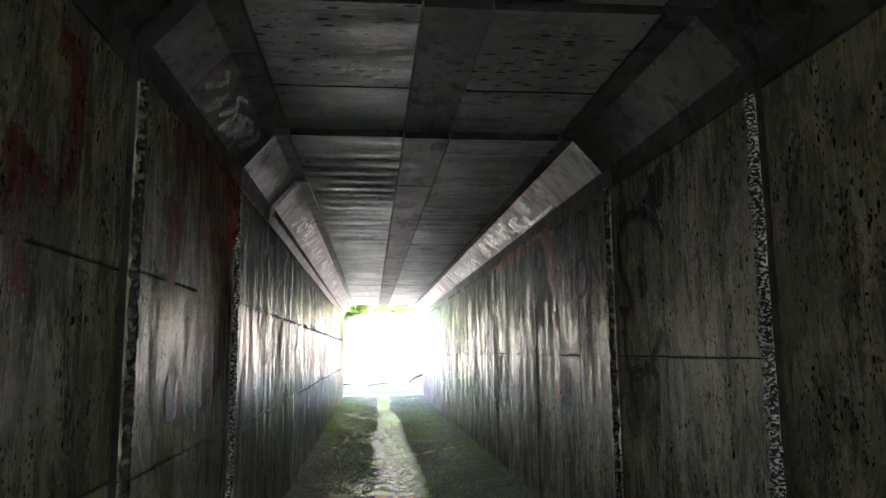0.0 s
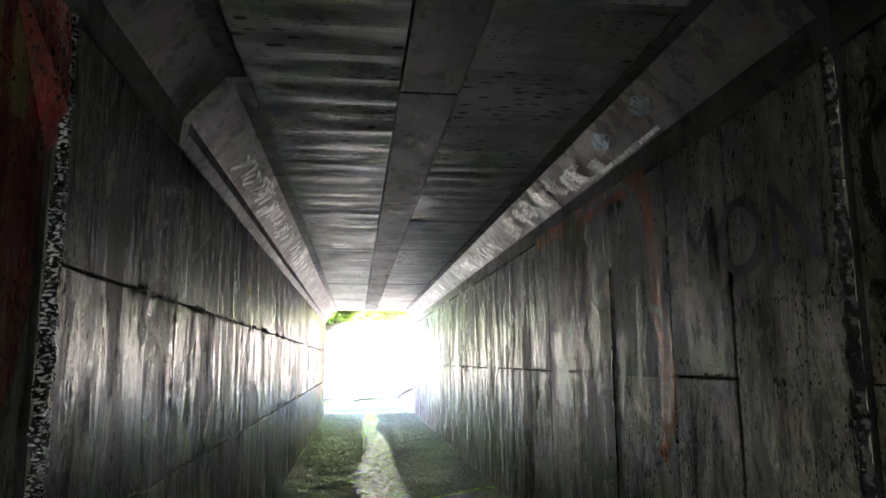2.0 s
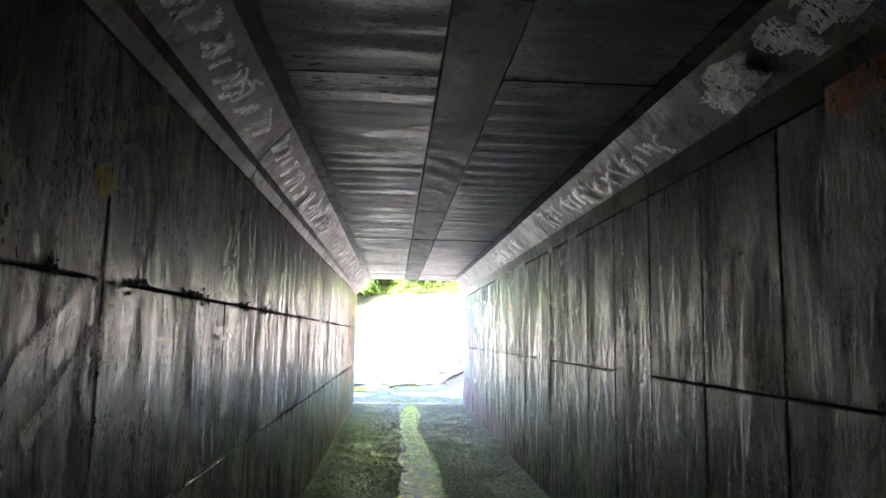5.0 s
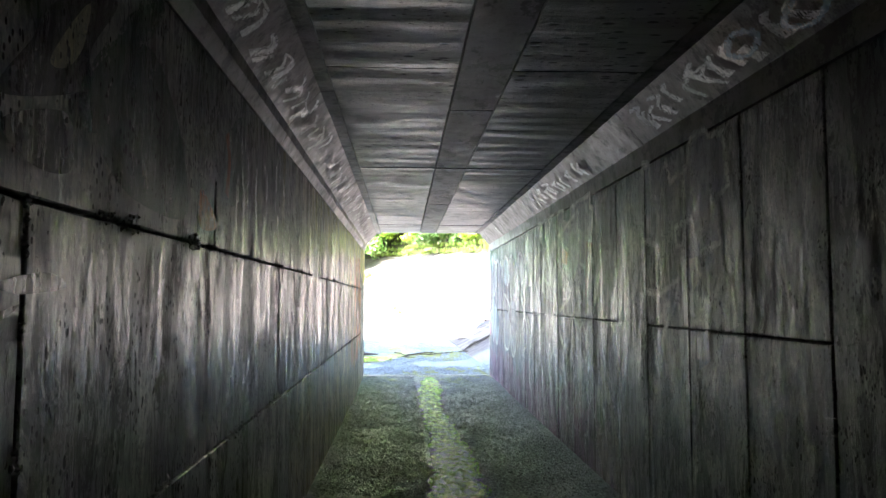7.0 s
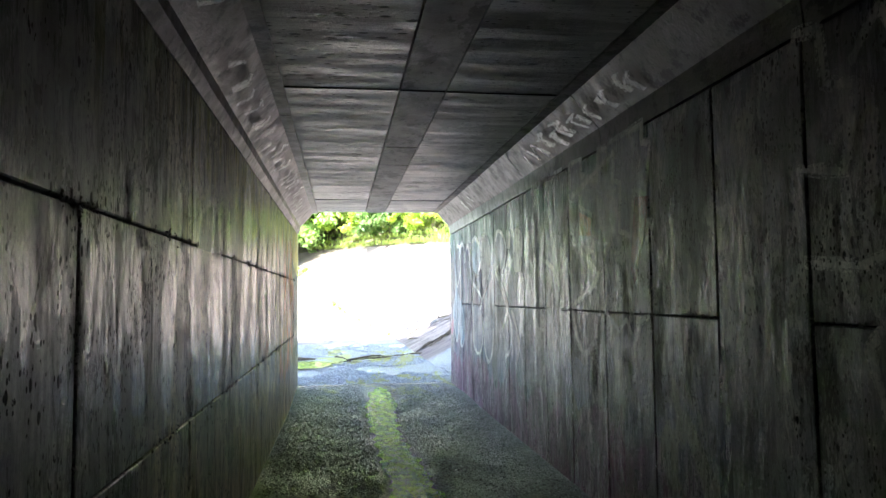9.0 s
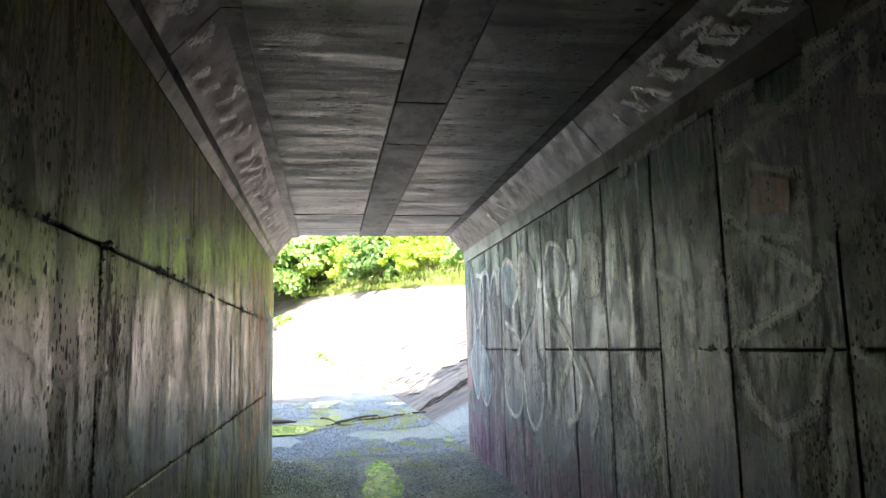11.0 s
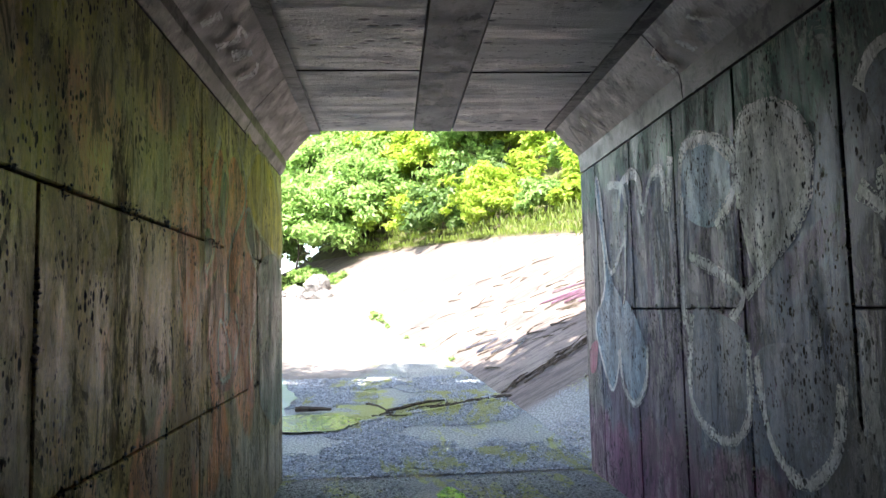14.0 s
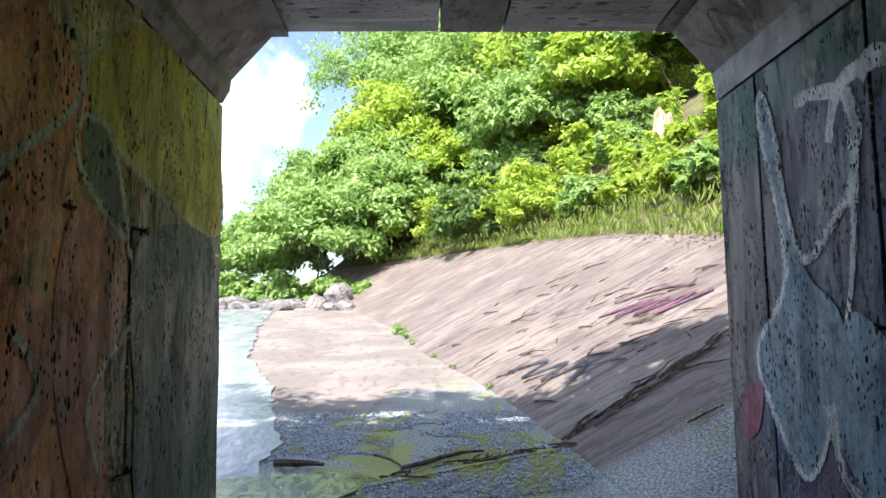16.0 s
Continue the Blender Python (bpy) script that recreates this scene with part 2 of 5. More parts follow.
_f.bump(_f.math("SUBTRACT", _f.noise(80, detail=3), _f.math("MULTIPLY", _p, 1.5)), 1.0, 0.02)
M_FLOOR = _f.m

_w = Mat("water", 0.2, 0.0, 0.2)
# Green of the mirrored trees put into the water's own colour, in patches.
_mirror_green = _w.ramp(_w.noise(13, (1, 0.6, 1), 8, 0.78), 0.42, 0.58)
_w.colour(_w.mix(_mirror_green, (0.12, 0.33, 0.015), (0.5, 0.85, 0.06)))
_w.rough(_w.ramp(_w.noise(20, (1, 0.6, 1), 7, 0.75, (3, 1, 2)), 0.46, 0.58, 0.55, 0.16))
_w.bump(_w.math("ADD", _mirror_green, _w.noise(34, (1, 0.6, 1), 6, 0.72)), 0.8, 0.02)
M_WATER = _w.m

_g = Mat("apron_concrete", 0.8)
_c = _g.mix(_g.ramp(_g.noise(0.8, detail=7), 0.4, 0.6), (0.22, 0.19, 0.17), (0.3, 0.26, 0.23))
_c = _g.mix(_g.ramp(_g.noise(7, (1, 0.35, 1), 6), 0.52, 0.66, 0, 0.6), _c, (0.15, 0.13, 0.11))
_wet_sky = _g.ramp(_g.math("ADD", _g.axis(1), _g.math("ADD", _g.math("MULTIPLY", _g.axis(0), -0.9), _g.math("MULTIPLY", _g.noise(0.9, detail=6), 5.0))), 30.2, 31.6, 1, 0)
_peb = _g.voronoi(34)
# Wet pebbles, paled and blued so the colour carries reflected sky.
_c = _g.mix(_g.math("MULTIPLY", _wet_sky, 0.8), _c, _g.mix(_g.ramp(_peb, 0.15, 0.5), (0.5, 0.54, 0.58), (0.19, 0.21, 0.23)))
_alg = _g.ramp(_g.noise(1.1, (1.3, 0.6, 1), 9, 0.72, (1, 5, 2), 0.6), 0.54, 0.68)
_alg = _g.math("MULTIPLY", _alg, _g.ramp(_g.axis(1), 22.4, 23.6, 0.5, 1.0))
_c = _g.mix(_g.math("MULTIPLY", _g.math("MULTIPLY", _wet_sky, _alg), 0.9), _c, (0.36, 0.38, 0.08))
_g.colour(_c)
_g.rough(_g.math("SUBTRACT", 0.82, _g.math("MULTIPLY", _wet_sky, 0.4)))
_g.bump(_g.math("SUBTRACT", _g.math("ADD", _g.noise(40, detail=4), _g.math("MULTIPLY", _g.noise(6), 1.5)), _g.math("MULTIPLY", _g.math("MULTIPLY", _peb, _wet_sky), 1.5)), 0.7, 0.018)
M_APRON = _g.m

_g = Mat("bank_concrete", 0.85)
_c = _g.mix(_g.ramp(_g.noise(0.7, detail=7), 0.35, 0.65), (0.19, 0.152, 0.133), (0.265, 0.22, 0.192))
_c = _g.mix(_g.ramp(_g.noise(5, (0.22, 1.3, 0.3), 9, 0.78, warp=0.5), 0.5, 0.58, 0, 0.8), _c, (0.1, 0.08, 0.075))
_c = _g.mix(_g.ramp(_g.noise(25, detail=5), 0.55, 0.75, 0, 0.5), _c, (0.12, 0.1, 0.09))
_wet_sky = _g.ramp(_g.math("ADD", _g.axis(1), _g.math("MULTIPLY", _g.noise(1.2, detail=6), 1.6)), 25.0, 25.6, 1, 0)
_peb = _g.voronoi(34)
# Lower bank: wet pebbles with the sky's blue light mixed into their colour.
_c = _g.mix(_g.math("MULTIPLY", _wet_sky, 0.75), _c, _g.mix(_g.ramp(_peb, 0.15, 0.5), (0.5, 0.53, 0.55), (0.2, 0.21, 0.22)))
_g.colour(_c)
_g.rough(_g.math("SUBTRACT", 0.85, _g.math("MULTIPLY", _wet_sky, 0.35)))
_g.bump(_g.math("ADD", _g.noise(30, detail=5), _g.math("MULTIPLY", _g.noise(4, (1, 0.3, 1)), 2.0)), 0.5, 0.02)
M_BANK = _g.m

_g = Mat("soil", 0.95)
_g.colour(_g.mix(_g.ramp(_g.noise(3, detail=7), 0.3, 0.7), (0.1, 0.08, 0.05), (0.16, 0.17, 0.06)))
_g.bump(_g.noise(15), 0.6, 0.05)
M_SOIL = _g.m


def leaf_material(name, a, b):
    k = Mat(name, 0.45)
    k.colour(k.mix(k.island(), a, b))
    k.b.inputs["Transmission Weight"].default_value = 0.0
    t = k.n.new("ShaderNodeBsdfTranslucent")
    k.put(t.inputs["Color"], k.mix(k.island(), tuple(v * 1.5 for v in a), tuple(v * 1.5 for v in b)))
    m = k.n.new("ShaderNodeMixShader")
    m.inputs[0].default_value = 0.45
    k.l.new(k.b.outputs[0], m.inputs[1])
    k.l.new(t.outputs[0], m.inputs[2])
    k.l.new(m.outputs[0], k.n["Material Output"].inputs["Surface"])
    return k.m


M_LEAF = leaf_material("leaf_mid", (0.18, 0.31, 0.08), (0.36, 0.5, 0.17))
M_LEAF_BRIGHT = leaf_material("leaf_bright", (0.24, 0.36, 0.04), (0.42, 0.52, 0.09))
M_LEAF_DARK = leaf_material("leaf_dark", (0.07, 0.14, 0.035), (0.15, 0.24, 0.065))
M_GRASS = leaf_material("grass_blade", (0.14, 0.22, 0.03), (0.26, 0.32, 0.07))
M_BARK = concrete("bark", (0.09, 0.07, 0.05), (0.15, 0.12, 0.09), 8, 0.9, (1, 1, 0.2), 0.8)
M_ROCK = concrete("rock", (0.15, 0.145, 0.14), (0.27, 0.25, 0.235), 2.5, 0.85, (1, 1, 1), 0.8)

# ---- builders ----


def linked(name, me, material, parent=None, label=""):
    ob = new(name, me)
    if material and not me.materials:
        me.materials.append(material)
    if parent:
        ob.parent = parent
    if label:
        ob["label"] = label
    return ob


def part(name, bm, material, parent=None, label=""):
    me = bpy.data.meshes.new(name)
    bm.normal_update()
    bm.to_mesh(me)
    bm.free()
    return linked(name, me, material, parent, label)


def mesh_of(name, verts, faces):
    me = bpy.data.meshes.new(name)
    me.from_pydata([tuple(v) for v in verts], [], faces)
    me.update()
    return me


def thing(name, at=(0, 0, 0), **tags):
    ob = new(name)
    ob.location = at
    ob.empty_display_size = 0.1
    return tagged(ob, **tags)


def box(bm, lo, hi):
    r = bmesh.ops.create_cube(bm, size=1)
    for v in r["verts"]:
        v.co = Vector([lo[i] + (v.co[i] + 0.5) * (hi[i] - lo[i]) for i in range(3)])
    return r["verts"]


def grid_mesh(name, us, vs, f):
    """A sheet: f(u, v) gives the place."""
    verts = [f(u, v) for v in vs for u in us]
    n = len(us)
    faces = [(j * n + i, j * n + i + 1, (j + 1) * n + i + 1, (j + 1) * n + i) for j in range(len(vs) - 1) for i in range(n - 1)]
    return mesh_of(name, verts, faces)


def spaced(a, b, step):
    n = max(1, int(round((b - a) / step)))
    return [a + (b - a) * i / n for i in range(n + 1)]


# ---- the tunnel ----
Y_BACK, Y_J1, Y_J2, Y_FIL, Y_EXIT = -15.0, 1.8, 3.7, 5.08, 22.52
HALF = {0: 1.43, 1: 1.36, 2: 1.30}
TOP = {0: 2.95, 1: 2.91, 2: 2.87}


def segment(y):
    return 0 if y < Y_J1 else 1 if y < Y_J2 else 2


def floor_side(side, y):
    """Height of the floor at the foot of a wall."""
    if side < 0:
        return -0.165
    return float(np.interp(y, [-12, 8, 14, 20, 22.5], [-0.12, -0.12, -0.13, -0.1, -0.02]))


def floor_z(x, y):
    a, b = floor_side(-1, y), floor_side(1, y)
    u = (x + 1.3) / 2.6
    z = a + (b - a) * u - 0.09 * max(0.0, 1 - (abs(x + 0.05) / 1.2) ** 1.5)
    w = min(1.0, max(0.0, (y - 20.2) / 2.2))
    w = w * w * (3 - 2 * w)
    return z * (1 - w) - 0.075 * w


# walls: a backing, with cast panels standing proud of the dark joints
def panel_mesh(name, w, h, d=0.05, bev=0.005):
    """A slab with softened front edges; x is the way it faces, y its width, z its height."""
    v = [(0, 0, 0), (0, w, 0), (0, w, h), (0, 0, h), (d - bev, 0, 0), (d - bev, w, 0), (d - bev, w, h), (d - bev, 0, h),
         (d, bev, bev), (d, w - bev, bev), (d, w - bev, h - bev), (d, bev, h - bev)]
    f = [(0, 3, 2, 1), (0, 1, 5, 4), (1, 2, 6, 5), (2, 3, 7, 6), (3, 0, 4, 7), (4, 5, 9, 8), (5, 6, 10, 9), (6, 7, 11, 10), (7, 4, 8, 11), (8, 9, 10, 11)]
    return mesh_of(name, v, f)


def build_wall(side, name, label):
    bm = bmesh.new()
    for k, (y0, y1) in enumerate([(Y_BACK, Y_J1), (Y_J1, Y_J2), (Y_J2, Y_EXIT)]):
        x0 = HALF[k] + 0.045
        lo, hi = (x0, y0, -0.5), (1.75, y1, 3.0)
        if side < 0:
            lo, hi = (-1.75, y0, -0.5), (-x0, y1, 3.0)
        box(bm, lo, hi)
    return tagged(part(name, bm, M_GAP_SHADE), label, "wall", kind="structure")


wall_right = build_wall(1, "wall_right", "grey painted concrete tunnel wall with graffiti and panel joints")
wall_left = build_wall(-1, "wall_left", "grey painted concrete tunnel wall with graffiti and panel joints")

rng = random.Random(4)
RIGHT_Y = [Y_BACK, -12, -8, -6, -4, -2.4, -0.9, 0.7, Y_J1, 2.15, 2.89, Y_J2, 4.46, 5.1, 5.93, 6.76, 7.57, 8.3, 9.1, 9.9, 10.66, 11.42, 12.16, 12.93, 13.65, 14.42, 15.2,
           15.98, 16.7, 17.47, 18.19, 18.92, 19.72, 20.48, 21.25, 22.08, Y_EXIT]
LEFT_TOP = [Y_BACK, -8, -4.5, -1.0, 1.35, Y_J1, 2.86, Y_J2, 4.53, 5.16, 7.67, 10.82, 13.91, 16.75, 19.95, Y_EXIT]
LEFT_MID = [Y_BACK, -9.5, -7, -4.5, -2.2, -0.2, 1.35, Y_J1, 2.86, Y_J2, 5.16, 6.0, 7.67, 9.31, 12.4, 15.22, 18.35, 21.4, Y_EXIT]
LEFT_LOW = [Y_BACK, -8, -4.5, -1.0, 1.35, Y_J1, 2.86, Y_J2, 5.16, 7.67, 10.82, 13.91, 16.75, 19.95, Y_EXIT]


def joint_right(y):
    return 1.295


def add_panels(side, ys, rows, material, wall):
    for y0, y1 in zip(ys, ys[1:]):
        mid = (y0 + y1) / 2
        for z0, z1 in rows(mid):
            w, h = y1 - y0 - 0.014, z1 - z0 - 0.009
            me = panel_mesh("panel", w, h)
            ob = linked("panel", me, material, wall)
            x = HALF[segment(mid)] + 0.05 - rng.uniform(0.0, 0.002)
            if side > 0:
                ob.matrix_basis = Matrix.Translation((x, y1 - 0.007, z0)) @ Matrix.Rotation(math.pi, 4, "Z")
            else:
                ob.matrix_basis = Matrix.Translation((-x, y0 + 0.007, z0))


def rows_right(y):
    j, k = joint_right(y), segment(y)
    top = 2.51 + (TOP[k] - 2.9)
    if int(y * 1.31) % 4 == 1:
        return [(-0.45, top)]
    return [(-0.45, j), (j, top)]


def rows_left_top(y):
    top = 2.51 + (TOP[segment(y)] - 2.9)
    return [(1.69, top)]


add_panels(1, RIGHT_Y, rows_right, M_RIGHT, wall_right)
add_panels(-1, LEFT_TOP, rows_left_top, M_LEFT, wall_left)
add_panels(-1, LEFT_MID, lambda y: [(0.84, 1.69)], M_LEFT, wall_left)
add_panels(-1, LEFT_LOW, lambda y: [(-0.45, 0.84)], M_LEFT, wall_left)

# fillets between walls and ceiling
FIL_Y = {1: [Y_BACK, -6, Y_J1, Y_J2, 7.0, 9.9, 12.9, 15.2, 17.35, 20.3, Y_EXIT], -1: [Y_BACK, -6, Y_J1, 2.4, Y_J2, Y_FIL, 7.3, 9.8, 12.4, 15.9, 18.4, 21.0, Y_EXIT]}
for side, key in ((1, "fillet_right"), (-1, "fillet_left")):
    root = thing(key, kind="structure", label="sloped concrete fillet between tunnel wall and ceiling", category="trim")
    for y0, y1 in zip(FIL_Y[side], FIL_Y[side][1:]):
        k = segment((y0 + y1) / 2)
        hw, tp = HALF[k], TOP[k]
        prof = [(hw + 0.2, 2.515 + tp - 2.9), (hw + 0.002, 2.515 + tp - 2.9), (hw - 0.006, 2.6 + tp - 2.9), (hw - 0.014, 2.66 + tp - 2.9), (1.08 + hw - 1.3, tp - 0.008), (0.99, tp - 0.006), (0.99, tp + 0.2), (hw + 0.2, tp + 0.2)]
        if side < 0 and k == 2 and y0 >= Y_FIL - 0.01:
            prof = [(x - (0.03 if 1 < i < 6 else 0), z - (0.02 if 1 < i < 6 else 0)) for i, (x, z) in enumerate(prof)]
        bm = bmesh.new()
        rings = []
        for y in spaced(y0 + 0.005, y1 - 0.005, 0.4):
            rings.append([bm.verts.new((side * (x + noise.noise((i * 3, y * 1.7, side)) * 0.004), y, z)) for i, (x, z) in enumerate(prof)])
        for a, b in zip(rings, rings[1:]):
            for i in range(len(prof)):
                j = (i + 1) % len(prof)
                q = [a[i], a[j], b[j], b[i]]
                bm.faces.new(q if side > 0 else q[::-1])
        bm.faces.new(rings[0][::-1] if side > 0 else rings[0])
        bm.faces.new(rings[-1] if side > 0 else rings[-1][::-1])
        bm.faces.ensure_lookup_table()
        # Fillet ends at the segment steps coloured black in place of shade.
        if y0 in (Y_J1, Y_J2):
            bm.faces[-2].material_index = 1
        ob = part("fillet_piece", bm, M_FILLET, root)
        ob.data.materials.append(M_GAP_SHADE)

# ceiling: wavy cast boards with a narrow middle strip, joints between
CEIL_Y = [Y_BACK, -9, -6, -3, -0.3, Y_J1, 2.85, Y_J2, 5.69, 8.89, 11.98, 15.2, 18.03, 20.95, Y_EXIT]
MID_Y = [Y_BACK, -6, Y_J1, Y_J2, 5.2, 8.0, 10.6, 12.9, 15.2, 17.1, 18.03, 20.95, Y_EXIT]
bm = bmesh.new()


def ceiling_slab(x0, x1, y0, y1, drop, wave, slot=0):
    k = segment((y0 + y1) / 2)
    xs, ys = spaced(x0, x1, 0.22), spaced(y0 + 0.009, y1 - 0.009, 0.06 if wave else 0.4)
    def z(x, y):
        a = wave * float(np.interp(y, [0, 9, 15, 22], [1, 1, 0.5, 0.25]))
        return TOP[k] - drop + a * 0.010 * math.sin(y * 21 + 2.5 * noise.noise((x * 0.7, y * 1.5, 3))) * (0.5 + noise.noise((x, y * 0.6, 7))) + 0.004 * noise.noise((x * 2, y * 2, 1))
    low = [[bm.verts.new((x, y, z(x, y))) for x in xs] for y in ys]
    up = [bm.verts.new((x, y, 3.2)) for x, y in ((xs[0], ys[0]), (xs[-1], ys[0]), (xs[-1], ys[-1]), (xs[0], ys[-1]))]
    for a, b in zip(low, low[1:]):
        for i in range(len(xs) - 1):
            bm.faces.new((a[i], b[i], b[i + 1], a[i + 1])).material_index = slot
    # Near end black: joint gap, and shade painted on the step faces.
    bm.faces.new([*low[0], up[1], up[0]]).material_index = 1
    bm.faces.new([*low[-1][::-1], up[3], up[2]])
    bm.faces.new([*[r[0] for r in low[::-1]], up[0], up[3]])
    bm.faces.new([*[r[-1] for r in low], up[2], up[1]])


for y0, y1 in zip(CEIL_Y, CEIL_Y[1:]):
    d = rng.uniform(-0.004, 0.006)
    ceiling_slab(-0.975, -0.172, y0, y1, d, 1)
    ceiling_slab(0.172, 0.98, y0 + 0.02, y1 + 0.02 if y1 < Y_EXIT else y1, d + rng.uniform(-0.003, 0.003), 1)
for y0, y1 in zip(MID_Y, MID_Y[1:]):
    ceiling_slab(-0.16, 0.16, y0, y1, 0.006 + rng.uniform(-0.004, 0.004), 0, 2)
ceiling = part("ceiling", bm, M_CEIL)
ceiling.data.materials.append(M_GAP_SHADE)
ceiling.data.materials.append(M_STRIP)
tagged(ceiling, "grey board-marked concrete tunnel ceiling with joints", "ceiling", kind="structure")
bm = bmesh.new()
box(bm, (-1.75, Y_BACK, 3.0), (1.75, Y_EXIT - 0.01, 3.4))
tagged(part("roof_slab", bm, M_GAP_SHADE), "dark concrete slab above the tunnel ceiling", "slab", kind="structure")

# floor
me = grid_mesh("floor", spaced(-1.45, 1.45, 0.1), spaced(Y_BACK, 22.6, 0.15), lambda x, y: (x, y, floor_z(x, y) + 0.004 * noise.noise((x * 3, y * 3, 0))))
tagged(linked("floor", me, M_FLOOR), "damp dark rough concrete tunnel floor", "floor", kind="structure")

# trickle of water
def trickle(y0, y1, mid, half, seed, n=160):
    verts, faces = [], []
    for i in range(n + 1):
        y = y0 + (y1 - y0) * i / n
        r = half(y) * (1 + 0.4 * noise.noise((seed, y * 3.0, 0)) + 0.4 * noise.noise((seed, y * 13.0, 5)) + 0.3 * noise.noise((seed, y * 40.0, 6)))
        l = half(y) * (1 + 0.4 * noise.noise((seed, y * 3.0, 9)) + 0.4 * noise.noise((seed, y * 13.0, 14)) + 0.35 * noise.noise((seed, y * 40.0, 15)))
        m = mid(y)
        z = floor_z(m, y) + 0.016
        verts += [(m - l, y, z), (m + r, y, z)]
    faces = [(2 * i, 2 * i + 1, 2 * i + 3, 2 * i + 2) for i in range(n)]
    return mesh_of("water", verts, faces)


me = trickle(Y_BACK, 22.1, lambda y: 0.0 + 0.05 * math.sin(y * 0.9), lambda y: float(np.interp(y, [-12, 5, 7, 10, 12, 14.6, 17, 19, 21, 21.9, 22.1], [0.25, 0.3, 0.36, 0.38, 0.33, 0.25, 0.19, 0.16, 0.22, 0.12, 0.02])), 2, 400)
tagged(linked("water_trickle", me, M_WATER), "thin trickle of clear water along the tunnel floor", "water", kind="structure")

# headwall and fill above the tunnel
bm = bmesh.new()
box(bm, (-9, Y_EXIT - 0.4, -0.6), (-1.76, Y_EXIT - 0.02, 3.9))
box(bm, (1.76, Y_EXIT - 0.4, -0.6), (9, Y_EXIT - 0.02, 3.9))
box(bm, (-1.755, Y_EXIT - 0.4, 3.41), (1.755, Y_EXIT - 0.02, 3.9))
tagged(part("headwall", bm, M_BLOCK), "weathered grey concrete headwall around the tunnel mouth", "wall", kind="structure")
bm = bmesh.new()
box(bm, (-9, Y_BACK, 3.42), (9, Y_EXIT - 0.41, 5.8))
tagged(part("embankment", bm, M_SOIL), "grassy earth embankment over the tunnel", "embankment", kind="structure")
# ---- outside ----
S_GROUND = 0.085


def ground_z(y):
    return -0.07 + S_GROUND * (min(y, 60) - 22.5)


TOE = [(22.0, 1.45), (24.0, 1.22), (25.7, 1.0), (28.5, 0.6), (32.6, -0.32), (37.4, -1.06), (42.7, -2.3), (48, -4.2), (55, -7.5)]


def toe_x(y):
    return float(np.interp(y, [t[0] for t in TOE], [t[1] for t in TOE]))


def bank_len(y):
    return float(np.interp(y, [22, 28, 33, 38, 43, 50, 56], [4.6, 4.5, 5.0, 5.0, 4.6, 3.8, 2.5]))


BANK = radians(28)


def bank_at(y, u):
    """A point of the bank: y along the toe, u metres up the slope."""
    return Vector((toe_x(y) + u * math.cos(BANK), y + u * 0.22, ground_z(y) + u * math.sin(BANK)))


me = grid_mesh("ground", spaced(-60, 60, 2.5), [22.55 + i * 0.5 for i in range(80)] + [65, 80, 120, 300], lambda x, y: (x * (1 if y < 64 else y / 64), y, ground_z(y) + 0.02 * noise.noise((x * 0.5, y * 0.5, 0))))
tagged(linked("ground", me, M_APRON), "wet concrete creek apron stained with green algae", "ground", kind="structure")
me = grid_mesh("ground_behind", [-60, -20, -6, -2, 0, 2, 6, 20, 60], [-300, -80, -40, -25, -16, Y_BACK + 0.02], lambda x, y: (x * (1 if y > -60 else 5), y, -0.25))
tagged(linked("ground_behind", me, M_APRON), "concrete channel floor before the tunnel", "ground", kind="structure")
me = grid_mesh("bank", spaced(0, 1, 1 / 28), spaced(22.1, 56, 0.3), lambda u, y: bank_at(y, u * bank_len(y)) + Vector((0, 0, 0.025 * noise.noise((u * 8, y * 0.8, 2)))))
tagged(linked("bank", me, M_BANK), "sloped brown-stained concrete creek bank", "bank", kind="structure")


def hill_at(u, y):
    p = bank_at(y, bank_len(y))
    r = u * 22
    return p + Vector((r * 0.95, r * 0.25, min(r, 6) * 0.8 + max(0, r - 6) * 0.5 - 0.03 + 0.25 * noise.noise((r * 0.4, y * 0.4, 5)) * min(1, r)))


me = grid_mesh("hillside", [0, 0.01, 0.03, 0.06, 0.1, 0.15, 0.2, 0.3, 0.4, 0.5, 0.6, 0.7, 0.8, 0.9, 1], spaced(22.1, 56, 0.5), hill_at)
tagged(linked("hillside", me, M_SOIL), "earthy hillside above the concrete bank", "hillside", kind="structure")

# creek on the other side of the apron
def creek_x(y):
    return float(np.interp(y, [22.5, 24.5, 26.3, 29, 32, 38, 53], [-1.6, -1.55, -1.75, -2.4, -3.4, -4.6, -6.8])) + 0.18 * noise.noise((0, y * 1.3, 3)) + 0.07 * noise.noise((0, y * 5, 3))


_w = Mat("creek_water", 0.22, 0.0, 0.6)
_w.colour(_w.mix(_w.ramp(_w.noise(3, (1, 0.4, 1), 5), 0.4, 0.6), (0.24, 0.27, 0.29), (0.36, 0.39, 0.41)))
_w.bump(_w.math("ADD", _w.noise(9, (1, 0.5, 1), 4), _w.math("MULTIPLY", _w.noise(2.5, (1, 0.5, 1), 3), 2)), 0.5, 0.02)
M_CREEK = _w.m
me = grid_mesh("creek", [0, 0.05, 0.2, 1], spaced(22.6, 53, 0.15), lambda u, y: (creek_x(y) - u * 26, y, ground_z(y) + 0.024))
tagged(linked("creek", me, M_CREEK), "shallow rippled creek water over concrete", "water", kind="structure")

# ---- plants ----


